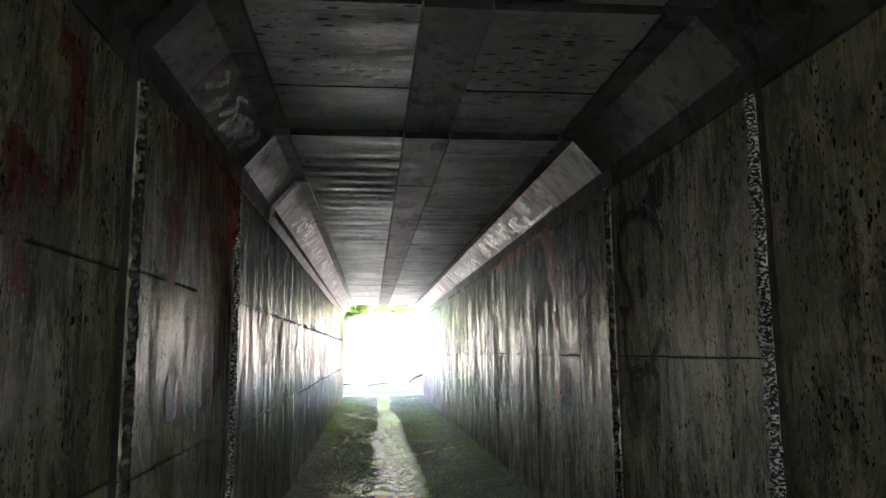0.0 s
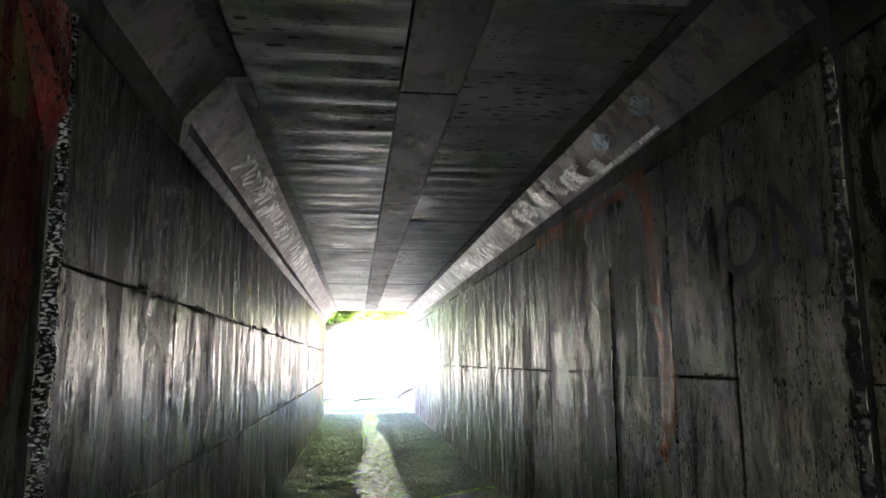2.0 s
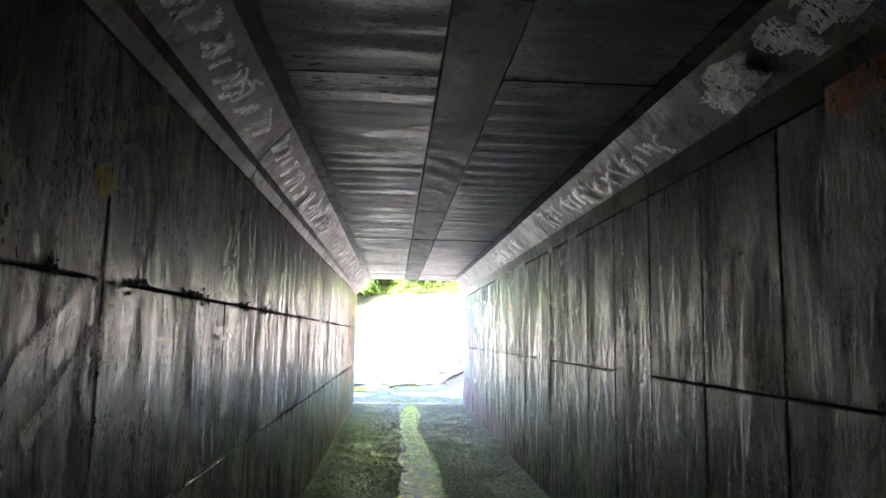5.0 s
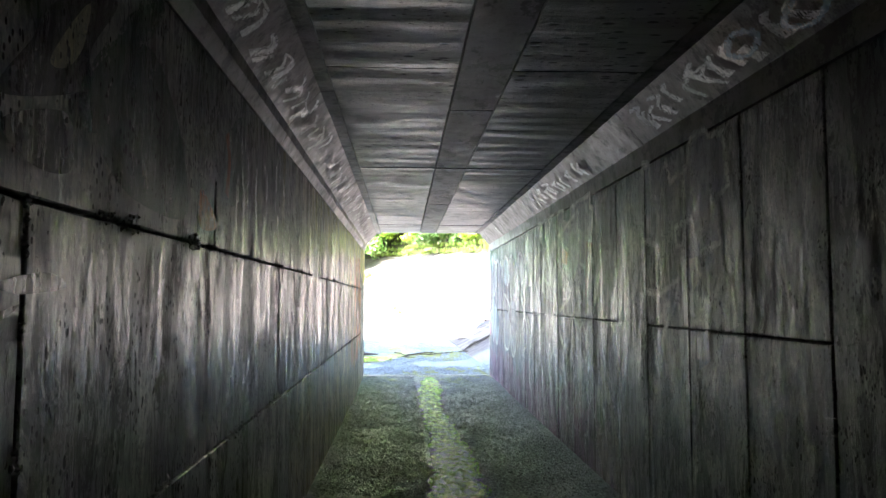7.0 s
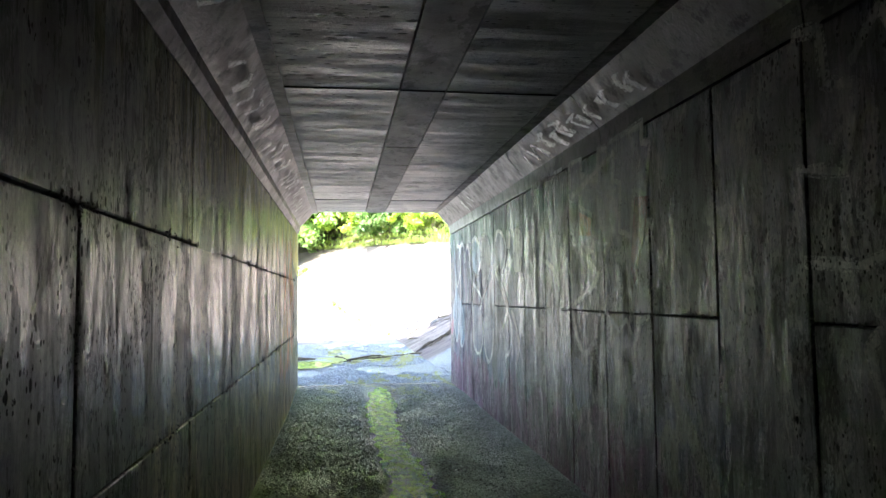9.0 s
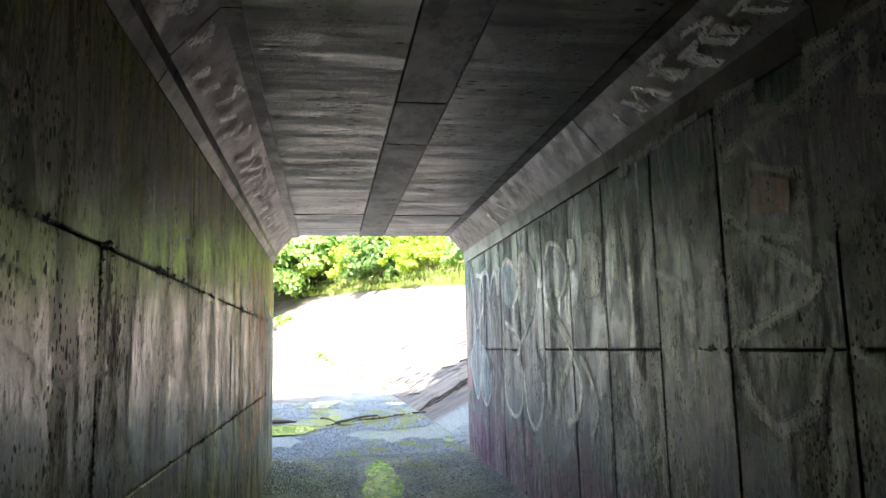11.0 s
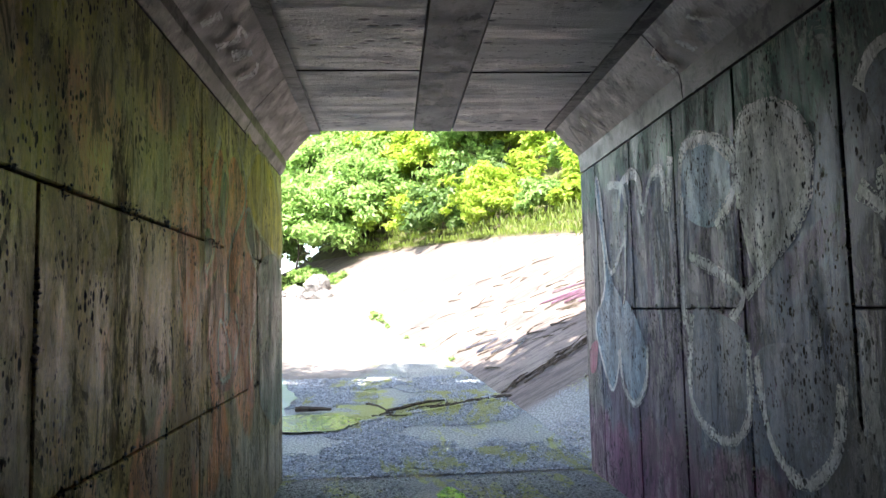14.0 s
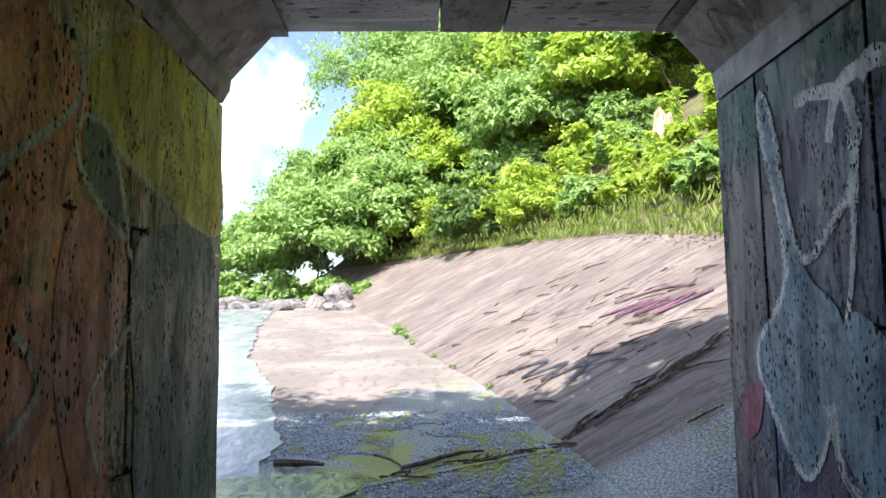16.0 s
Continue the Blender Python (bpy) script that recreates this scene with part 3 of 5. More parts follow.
def leaf_mesh(name, centres, axes, normals, lengths, widths, fold=0.25):
    """Leaves as folded kites, four points each."""
    n = len(centres)
    side = np.cross(normals, axes)
    side /= np.linalg.norm(side, axis=1, keepdims=True) + 1e-9
    v = np.empty((n, 4, 3))
    L, W = lengths[:, None], widths[:, None]
    v[:, 0] = centres - axes * L * 0.5
    v[:, 1] = centres + side * W * 0.5 + normals * W * fold - axes * L * 0.05
    v[:, 2] = centres + axes * L * 0.5 - normals * L * 0.12
    v[:, 3] = centres - side * W * 0.5 + normals * W * fold - axes * L * 0.05
    me = bpy.data.meshes.new(name)
    me.vertices.add(n * 4)
    me.vertices.foreach_set("co", v.reshape(-1))
    idx = np.arange(n * 4).reshape(n, 4)
    tri = np.concatenate([idx[:, [0, 1, 2]], idx[:, [0, 2, 3]]], axis=1).reshape(-1)
    me.loops.add(len(tri))
    me.loops.foreach_set("vertex_index", tri.astype(np.int32))
    me.polygons.add(n * 2)
    me.polygons.foreach_set("loop_start", np.arange(0, n * 6, 3, dtype=np.int32))
    me.polygons.foreach_set("loop_total", np.full(n * 2, 3, dtype=np.int32))
    me.update(calc_edges=True)
    me.validate()
    return me


def unit(a):
    return a / (np.linalg.norm(a, axis=1, keepdims=True) + 1e-9)


def crown_leaves(name, r, clumps, per, size, seed, squash=0.8, base=0.0, droop=0.3, slender=0.5):
    """Leaves in clumps spread over an uneven crown."""
    g = np.random.default_rng(seed)
    d = unit(g.normal(size=(clumps, 3)))
    d[:, 2] = np.abs(d[:, 2]) * 1.15 - 0.35
    c = d * (g.uniform(0.45, 1.05, (clumps, 1))) * r * np.array([1, 1, squash]) + np.array([0, 0, base])
    out = np.repeat(unit(d), per, axis=0)
    rad = np.repeat(g.uniform(0.16, 0.34, clumps) * r, per)[:, None]
    p = np.repeat(c, per, axis=0) + unit(g.normal(size=(clumps * per, 3))) * rad * g.uniform(0.2, 1.0, (clumps * per, 1)) * np.array([1, 1, 0.6])
    n = len(p)
    nor = unit(out * 0.5 + np.array([0, 0, 0.8]) + g.normal(size=(n, 3)) * 0.45)
    ax = unit(np.cross(nor, g.normal(size=(n, 3))) + np.array([0, 0, -droop]))
    ln = size * g.uniform(0.6, 1.3, n)
    return leaf_mesh(name, p, ax, nor, ln, ln * slender)


def tube(bm, pts, radii, sides=7):
    rings = []
    for i, p in enumerate(pts):
        d = (Vector(pts[min(i + 1, len(pts) - 1)]) - Vector(pts[max(i - 1, 0)])).normalized()
        a = d.orthogonal().normalized()
        b = d.cross(a)
        rings.append([bm.verts.new(Vector(p) + (a * math.cos(q) + b * math.sin(q)) * radii[i]) for q in [2 * math.pi * k / sides for k in range(sides)]])
    for r, t in zip(rings, rings[1:]):
        for k in range(sides):
            bm.faces.new((r[k], r[(k + 1) % sides], t[(k + 1) % sides], t[k]))
    bm.faces.new(rings[0][::-1])
    bm.faces.new(rings[-1])


def trunk_mesh(h, r, crown_r, seed, limbs=6):
    g = random.Random(seed)
    bm = bmesh.new()
    lean = (g.uniform(-0.12, 0.12), g.uniform(-0.12, 0.12))
    pts = [(lean[0] * h * u + 0.05 * h * math.sin(u * 5 + seed), lean[1] * h * u, h * u - 0.15) for u in (0, 0.2, 0.4, 0.6, 0.8, 1)]
    tube(bm, pts, [r * q for q in (1.25, 1.0, 0.85, 0.65, 0.45, 0.2)])
    for i in range(limbs):
        s = pts[g.randint(2, 4)]
        a, e = g.uniform(0, 6.28), g.uniform(0.3, 0.9)
        l = crown_r * g.uniform(0.6, 0.95)
        q = [(s[0] + math.cos(a) * l * u, s[1] + math.sin(a) * l * u, s[2] + e * l * u + 0.1 * l * u * u) for u in (0, 0.35, 0.7, 1)]
        tube(bm, q, [r * 0.4, r * 0.3, r * 0.2, r * 0.08], 5)
    return bm


def tree(name, at, h, crown_r, clumps, per, size, leaf, seed, label, squash=0.85, group="", trunk=True, slender=0.5):
    root = thing(name, at, label=label, category="tree" if trunk else "bush", group=group)
    part("trunk", trunk_mesh(h, max(0.03, h * 0.018), crown_r, seed), M_BARK, root)
    linked("crown", crown_leaves("crown", crown_r, clumps, per, size, seed, squash, h, slender=slender), leaf, root)
    return root


def on_hill(y, r):
    if r < 0:
        return bank_at(y, bank_len(y) + r)
    return hill_at(r / 22, y)


g = random.Random(11)
# shrubs along the top of the bank
BUSH = [(49.5, 1.0, 1.5), (46, 0.7, 1.2), (43.6, 0.3, 1.35), (41.3, 0.9, 1.3), (39.2, 0.5, 1.0), (36.6, 1.0, 0.75), (34.4, 1.1, 0.6), (32.6, 1.2, 0.55), (30.8, 1.0, 0.6), (29.0, 1.1, 0.6), (27.0, 1.0, 0.7), (47, 3.4, 1.6), (44, 3.0, 1.2), (41, 3.2, 1.1), (38, 3.0, 0.8), (35, 3.0, 0.38), (32.5, 2.9, 0.8), (30, 3.0, 0.7), (27.5, 3.2, 0.8), (45, 5.0, 1.5), (40.5, 4.6, 1.1), (35, 5.0, 0.9), (32.5, 4.8, 0.9), (30, 5.2, 1.0), (52, 1.0, 1.7), (54.5, 0.6, 1.5), (36.5, 7.0, 1.1), (33.5, 7.0, 1.1), (31, 7.2, 1.1)]
for i, (y, r, c) in enumerate(BUSH):
    c *= 1.25
    dark = i in (2, 12)
    tree("bush", on_hill(y, r), c * 0.55, c, 44, 56, 0.3 if dark else 0.24, M_LEAF_DARK if dark else (M_LEAF_BRIGHT, M_LEAF_BRIGHT, M_LEAF)[i % 3], 40 + i,
         "dark broad-leaved bush at the top of the bank" if dark else "sunlit yellow-green bush at the top of the bank", 1.0, "bushes above the bank", False, 0.5)
# trees behind
TREES = [(50, 3.6, 1.8, 2.4), (47.5, 4.6, 2.2, 2.6), (45, 4.4, 2.4, 2.6), (42.5, 5.2, 2.6, 2.7), (40.5, 6.6, 2.8, 2.6), (38.5, 8.4, 3.2, 2.5), (36, 9.5, 3.6, 2.6), (33, 10, 3.6, 2.8), (48, 8, 3.6, 3.4), (44, 8.5, 4.2, 3.4), (40, 10.5, 4.6, 3.4), (36, 13, 5, 3.4), (32, 13.5, 5, 3.4), (46, 13, 6.5, 4.2), (41, 15, 6.5, 4.2), (36, 17, 7, 4.2), (52, 10, 6, 4.0), (31, 17, 6.5, 4.2)]
for i, (y, r, h, c) in enumerate(TREES):
    tree("tree", on_hill(y, r), h, c, 120, 90, 0.34, M_LEAF_DARK if i in (6, 11) else M_LEAF if i % 3 else M_LEAF_BRIGHT, 90 + i, "leafy green tree on the hillside above the creek", 0.9, "trees on the hillside")
# round trees past the end of the bank, and a thin tall one
for i, (x, y, h, c) in enumerate([(-4.8, 50, 3.0, 3.1), (-7.6, 53, 2.4, 2.6), (-2.0, 51, 4.2, 3.2), (-10.2, 57, 2.0, 2.4), (-5.0, 56, 5.4, 3.6), (-0.2, 55, 6.2, 3.8)]):
    tree("tree", (x, y, ground_z(y)), h, c, 130, 95, 0.3, M_LEAF, 130 + i, "rounded dense green tree beside the creek", 0.85, "trees beside the creek")
tree("tree", (-2.6, 60, ground_z(60)), 13.0, 4.6, 80, 60, 0.32, M_LEAF, 150, "tall thin-leaved tree against the sky", 1.1, "trees beside the creek")
for i, (x, y, h, c) in enumerate([(-1.2, 56.5, 8.0, 4.2), (3.0, 55, 10.0, 4.8), (6.5, 53, 11.0, 5.0), (-3.0, 54, 5.6, 3.2)]):
    tree("tree", (x, y, ground_z(y)), h, c, 180, 95, 0.34, M_LEAF if i % 2 else M_LEAF_BRIGHT, 155 + i, "tall leafy tree behind the others", 1.0, "trees beside the creek")
tree("tree", (1.5, 62, ground_z(60)), 13.0, 6.0, 190, 100, 0.36, M_LEAF, 151, "tall leafy tree behind the others", 1.0, "trees beside the creek")


# Unseen trees, added above the mouth to throw shade on apron and bank.
for i, (x, y, h, c) in enumerate([(-5.2, 20.8, 2.3, 2.0), (-2.4, 21.2, 1.6, 1.5), (0.2, 21.3, 1.3, 1.3), (-8.0, 21.5, 2.8, 2.4)]):
    tree("tree", (x, y, 5.8), h, c, 60, 60, 0.2, M_LEAF, 170 + i, "unseen leafy tree added on the embankment to shade the apron", 0.85, "trees on the embankment")
for i, (x, y, c) in enumerate([(-8.6, 51, 1.3), (-6.2, 49.5, 1.2), (-4.0, 48.6, 1.0), (-11.5, 54, 1.6), (-13.5, 56, 1.8), (-2.6, 47.5, 0.8)]):
    tree("bush", (x, y, ground_z(y)), c * 0.4, c, 50, 70, 0.24, M_LEAF, 190 + i, "dense green bush behind the creek rocks", 0.85, "bushes behind the rocks", False, 0.55)


def grass(name, places, h, seed, label, per=60, spread=0.35):
    q = np.random.default_rng(seed)
    c = np.repeat(np.array([tuple(p) for p in places]), per, axis=0)
    n = len(c)
    c = c + np.column_stack([q.normal(0, spread, n), q.normal(0, spread, n), np.zeros(n)])
    ax = unit(np.column_stack([q.normal(0, 0.35, n), q.normal(0, 0.35, n), np.ones(n)]))
    ln = h * q.uniform(0.5, 1.3, n)
    c[:, 2] += ln * 0.4
    nor = unit(np.cross(ax, q.normal(size=(n, 3))))
    return tagged(linked(name, leaf_mesh(name, c, ax, nor, ln, ln * 0.09 + 0.01), M_GRASS), label, "grass", kind="stuff")


grass("grass", [on_hill(y, r) for y in spaced(24, 50, 0.55) for r in (0.1, 0.5, 1.0, 1.7, 2.5)], 0.3, 5, "long yellow-green grass along the top of the bank", 40)
grass("far_grass", [(x, 54 + g.uniform(-1, 1), ground_z(54)) for x in spaced(-16, -4, 0.5)], 0.7, 6, "tall grass beyond the creek", 60)

def stick(name, a, b, r, label, group="", bend=0.06, seed=0):
    a, b = Vector(a), Vector(b)
    q = random.Random(seed)
    bm = bmesh.new()
    k = [a.lerp(b, u) + Vector((q.uniform(-1, 1), q.uniform(-1, 1), abs(q.uniform(0, 0.5)))) * bend * (b - a).length * (0 if u in (0, 1) else 1) for u in (0, 0.25, 0.5, 0.75, 1)]
    tube(bm, k, [r, r * 1.1, r * 0.95, r * 0.8, r * 0.5], 6)
    return tagged(part(name, bm, M_BARK), label, "stick", group)


# tall broad-leaved weeds on the hillside


def tall_weed(at, h, seed):
    root = thing("tall_weed", at, label="tall sunlit weed with broad drooping leaves", category="weed", group="tall weeds on the hillside")
    k = np.random.default_rng(seed)
    bm = bmesh.new()
    tips = []
    for i in range(5):
        a = k.uniform(0, 6.28)
        d = (math.cos(a) * h * 0.22, math.sin(a) * h * 0.22)
        line = [(d[0] * u, d[1] * u, h * u * k.uniform(0.95, 1.05)) for u in (0, 0.4, 0.75, 1)]
        tube(bm, line, [0.018, 0.015, 0.011, 0.005], 5)
        tips.append(d)
    part("stem", bm, M_LEAF, root)
    n = 110
    st = k.integers(0, 5, n)
    u = k.uniform(0.2, 1.02, n)
    c = np.array([(tips[j][0] * w, tips[j][1] * w, h * w) for j, w in zip(st, u)])
    ax = unit(np.column_stack([k.normal(size=n), k.normal(size=n), k.normal(-0.25, 0.3, n)]))
    c = c + ax * 0.16
    nor = unit(np.cross(ax, np.cross(np.array([0, 0, 1.0]), ax)) + k.normal(size=(n, 3)) * 0.25)
    ln = k.uniform(0.2, 0.42, n)
    linked("leaves", leaf_mesh("leaves", c, ax, nor, ln, ln * 0.42), M_LEAF_BRIGHT, root)
    return root


for i, (y, r, h) in enumerate([(38.5, 1.6, 1.5), (37.2, 2.2, 1.7), (36.2, 1.8, 1.4), (35.0, 2.0, 1.2), (40, 2.2, 1.4), (33.8, 1.7, 1.0), (42, 1.6, 1.3), (31.6, 1.8, 0.9), (34.3, 3.6, 1.2), (37, 4.0, 1.3), (32.2, 3.6, 1.1), (44.8, 1.4, 1.3)]):
    tall_weed(on_hill(y, r), h, 400 + i)
# bare branches in the hollow under the trees
for i in range(14):
    y, r = g.uniform(31, 41), g.uniform(6.0, 9.5)
    a = on_hill(y, r)
    stick("branch", a, a + Vector((g.uniform(-1.4, 1.4), g.uniform(-1.2, 0.4), g.uniform(1.2, 2.8))), g.uniform(0.02, 0.045), "bare grey branch in the shade under the trees", "bare branches", 0.1, 500 + i)
# dry brush lying on the slope
for i in range(26):
    y, r = 30.6 + g.gauss(0, 0.6), 1.3 + g.gauss(0, 0.35)
    a = on_hill(y, max(0.2, r)) + Vector((0, 0, 0.05))
    stick("dry_stalk", a, a + Vector((g.uniform(-0.5, 0.5), g.uniform(-0.5, 0.5), g.uniform(0.05, 0.3))), 0.008, "dry reddish-brown plant stalk on the slope", "dry brush", 0.08, 600 + i)

# weeds along the foot of the bank
for i, y in enumerate((36.2, 35.6, 34.6, 33.6, 31.5, 30.2, 28.4)):
    root = thing("weed", (toe_x(y), y, ground_z(y)), label="small green weed growing in the concrete joint", category="weed", group="weeds in the joint")
    s = (0.16, 0.2, 0.12, 0.1, 0.07, 0.07, 0.07)[i]
    linked("leaves", crown_leaves("leaves", s, 14, 14, s * 0.45, 300 + i, 0.9, s * 0.5), M_LEAF, root)

# algae pool beside the mouth of the tunnel, and the side leak inside
_k = Mat("algae_pool", 0.12, 0.0, 0.6)
_k.colour(_k.mix(_k.ramp(_k.noise(6, (1, 0.4, 1), 6, 0.7, warp=1.5), 0.42, 0.58), (0.05, 0.07, 0.015), (0.26, 0.3, 0.07)))
_k.bump(_k.noise(8, (0.6, 2, 1), 4, warp=1.0), 0.4, 0.02)
pool = []
for i in range(40):
    a = i / 40 * 2 * math.pi
    r = 1 + 0.3 * noise.noise((math.cos(a) * 2, math.sin(a) * 2, 4))
    x, y = -1.35 + 0.6 * r * math.cos(a), 24.4 + 0.42 * r * math.sin(a)
    pool.append((x, y, ground_z(y) + 0.026))
tagged(linked("algae_pool", mesh_of("algae_pool", pool, [tuple(range(40))]), _k.m), "shallow pool with bright green algae by the tunnel mouth", "water", kind="structure")
leak = []
for i in range(31):
    u = i / 30
    x = 1.28 - 1.1 * u
    y = 10.1 + 0.12 * math.sin(u * 3) - 0.4 * u + 0.05 * noise.noise((u * 8, 3, 3))
    w = 0.05 + 0.035 * noise.noise((u * 9, 1, 1))
    leak += [(x, y - w, floor_z(x, y) + 0.013), (x, y + w, floor_z(x, y) + 0.013)]
tagged(linked("water_leak", mesh_of("water_leak", leak, [(2 * i, 2 * i + 2, 2 * i + 3, 2 * i + 1) for i in range(30)]), M_WATER), "thin leak of water running across the floor", "water", kind="structure")

# rocks across the creek


def rock_mesh(size, seed, flat=0.5):
    bm = bmesh.new()
    bmesh.ops.create_icosphere(bm, subdivisions=2, radius=1)
    for v in bm.verts:
        n = noise.noise(v.co * 1.3 + Vector((seed * 3.1, 0, 0)))
        v.co = v.co * (1 + 0.45 * n)
        v.co = Vector((round(v.co.x * 2.2) / 2.2 * 0.4 + v.co.x * 0.6, v.co.y, round(v.co.z * 2.5) / 2.5 * 0.5 + v.co.z * 0.5))
        v.co = Vector((v.co.x * size, v.co.y * size * 0.8, v.co.z * size * flat))
    return bm


for i in range(46):
    u = i / 45
    x = -10.2 + 7.4 * u + g.uniform(-0.3, 0.3)
    y = 47.2 + g.uniform(-1.6, 2.2) - 1.2 * u
    sz = g.uniform(0.25, 0.62)
    root = part("rock", rock_mesh(sz, i, g.uniform(0.3, 0.7)), M_ROCK)
    root.matrix_basis = pose(x, y, ground_z(y) + sz * 0.1, g.uniform(-8, 8), g.uniform(-8, 8), g.uniform(0, 360))
    tagged(root, "grey broken slab of rock in the creek bed", "rock", "rocks in the creek")
root = part("rock", rock_mesh(0.5, 77, 1.1), M_ROCK)
root.matrix_basis = pose(-3.35, 46.0, ground_z(46) + 0.45, 0, 6, 20)
tagged(root, "upright pale boulder with a painted mark", "rock", "rocks in the creek")

# broken tree stump on the hillside
M_STUMP = concrete("stump_wood", (0.42, 0.3, 0.19), (0.55, 0.42, 0.28), 5, 0.85, (1, 1, 0.2), 0.7)
bm = bmesh.new()
pts = []
for i in range(9):
    u = i / 8
    ring = [bm.verts.new(((0.42 - 0.17 * u) * (1 + 0.18 * noise.noise((math.cos(a) * 1.5, math.sin(a) * 1.5, u * 2))) * math.cos(a), (0.42 - 0.17 * u) * math.sin(a),
                          1.25 * u * (1 + (0.35 * noise.noise((math.cos(a) * 2, math.sin(a) * 2, 9)) if i == 8 else 0)) - 0.2)) for a in [k * math.pi / 7 for k in range(14)]]
    if pts:
        for k in range(14):
            bm.faces.new((pts[k], pts[(k + 1) % 14], ring[(k + 1) % 14], ring[k]))
    pts = ring
bm.faces.new(pts)
stump = part("tree_stump", bm, M_STUMP)
stump.location = on_hill(36.6, 3.4) - Vector((0, 0, 0.1))
tagged(stump, "pale broken tree stump among the bushes", "stump")

# sticks, logs and driftwood


def ground_at(x, y, up=0.0):
    return Vector((x, y, ground_z(y) + up))


stick("log", ground_at(-1.52, 25.0, 0.04), ground_at(-1.1, 24.92, 0.045), 0.032, "dark wet log lying beside the algae pool", seed=1)
stick("branch", ground_at(-0.7, 25.22, 0.03), ground_at(-0.44, 24.82, 0.03), 0.014, "pale bent dead branch on the apron", seed=2, bend=0.12)
stick("branch", ground_at(-0.46, 24.82, 0.03), ground_at(0.26, 25.3, 0.03), 0.02, "pale dead branch lying along the apron joint", seed=3, bend=0.05)
# joint across the apron: a low concrete lip with litter caught against it
bm = bmesh.new()
for i in range(15):
    u0, u1 = i / 15, (i + 1) / 15
    x0, x1, y0, y1 = -0.8 + 1.75 * u0, -0.8 + 1.75 * u1 - 0.004, 24.36 + 1.0 * u0, 24.36 + 1.0 * u1
    h = 0.026 + 0.008 * noise.noise((u0 * 9, 2, 2))
    low = [bm.verts.new((x, y, ground_z(y) - 0.02)) for x, y in ((x0, y0 - 0.05), (x1, y1 - 0.05), (x1, y1 + 0.05), (x0, y0 + 0.05))]
    up = [bm.verts.new((x, y, ground_z(y) + h)) for x, y in ((x0, y0 - 0.035), (x1, y1 - 0.035), (x1, y1 + 0.045), (x0, y0 + 0.045))]
    bm.faces.new(up)
    for k in range(4):
        bm.faces.new((low[k], low[(k + 1) % 4], up[(k + 1) % 4], up[k]))
tagged(part("trim", bm, M_APRON), "low concrete lip along the joint of the apron", "trim", kind="structure")
for i in range(34):
    u = g.random() ** 0.7
    x, y = -0.8 + 1.8 * u + g.gauss(0, 0.05), 24.42 + 1.0 * u + abs(g.gauss(0.06, 0.05))
    a, l = g.uniform(-0.5, 1.6), g.uniform(0.06, 0.26)
    stick("twig", ground_at(x, y, 0.028), ground_at(x + l * math.cos(a), y + l * math.sin(a) * 0.6, 0.034), g.uniform(0.005, 0.012), "dark dead twig caught along the apron joint", "twigs along the apron joint", seed=700 + i)
for i in range(46):
    y, u = 25.55 + g.uniform(-0.1, 0.12), 2.3 * (g.random() ** 1.2)
    a = bank_at(y, u) + Vector((0, 0, 0.03))
    b = bank_at(y + g.uniform(-0.12, 0.12), u + g.uniform(0.15, 0.5)) + Vector((0, 0, 0.05))
    stick("twig", a, b, g.uniform(0.006, 0.016), "dark dead twig caught along a joint of the bank", "twigs along the joint", seed=20 + i)
for i in range(95):
    y, u = g.choice((26.2, 27, 28, 29, 30.5, 32)) + g.gauss(0, 0.8), min(4.3, max(0.2, g.gauss(1.9, 1.0)))
    a = bank_at(y, u) + Vector((0, 0, 0.02))
    l = g.uniform(0.15, 0.5)
    b = bank_at(y - l * 0.5 + g.uniform(-0.35, 0.35), u + l * g.uniform(0.3, 1)) + Vector((0, 0, 0.025))
    stick("twig", a, b, g.uniform(0.005, 0.014), "dark dead twig lying on the sloped bank", "twigs on the bank", seed=120 + i)

# ---- painted letters and figures on the walls ----
PAINT = {"deepgreen": (0.06, 0.12, 0.08), "mustard": (0.42, 0.34, 0.16), "orange": (0.85, 0.34, 0.13), "rust": (0.7, 0.26, 0.12), "darkred": (0.24, 0.05, 0.045), "pale": (0.6, 0.62, 0.6), "tan": (0.5, 0.38, 0.24), "palegrey": (0.6, 0.6, 0.56), "black": (0.02, 0.02, 0.022),
         "slate": (0.23, 0.24, 0.3), "plum": (0.17, 0.06, 0.12), "paleolive": (0.58, 0.57, 0.4), "iceblue": (0.24, 0.36, 0.47), "white": (0.78, 0.8, 0.8), "slateblue": (0.15, 0.18, 0.25),
         "magenta": (0.3, 0.05, 0.12), "yellow": (0.66, 0.54, 0.06), "bluegreen": (0.12, 0.18, 0.15), "yellowpale": (0.62, 0.58, 0.26), "navy": (0.03, 0.035, 0.08)}
PAINT_MAT, FIGURES, LAYER = {}, {}, {}


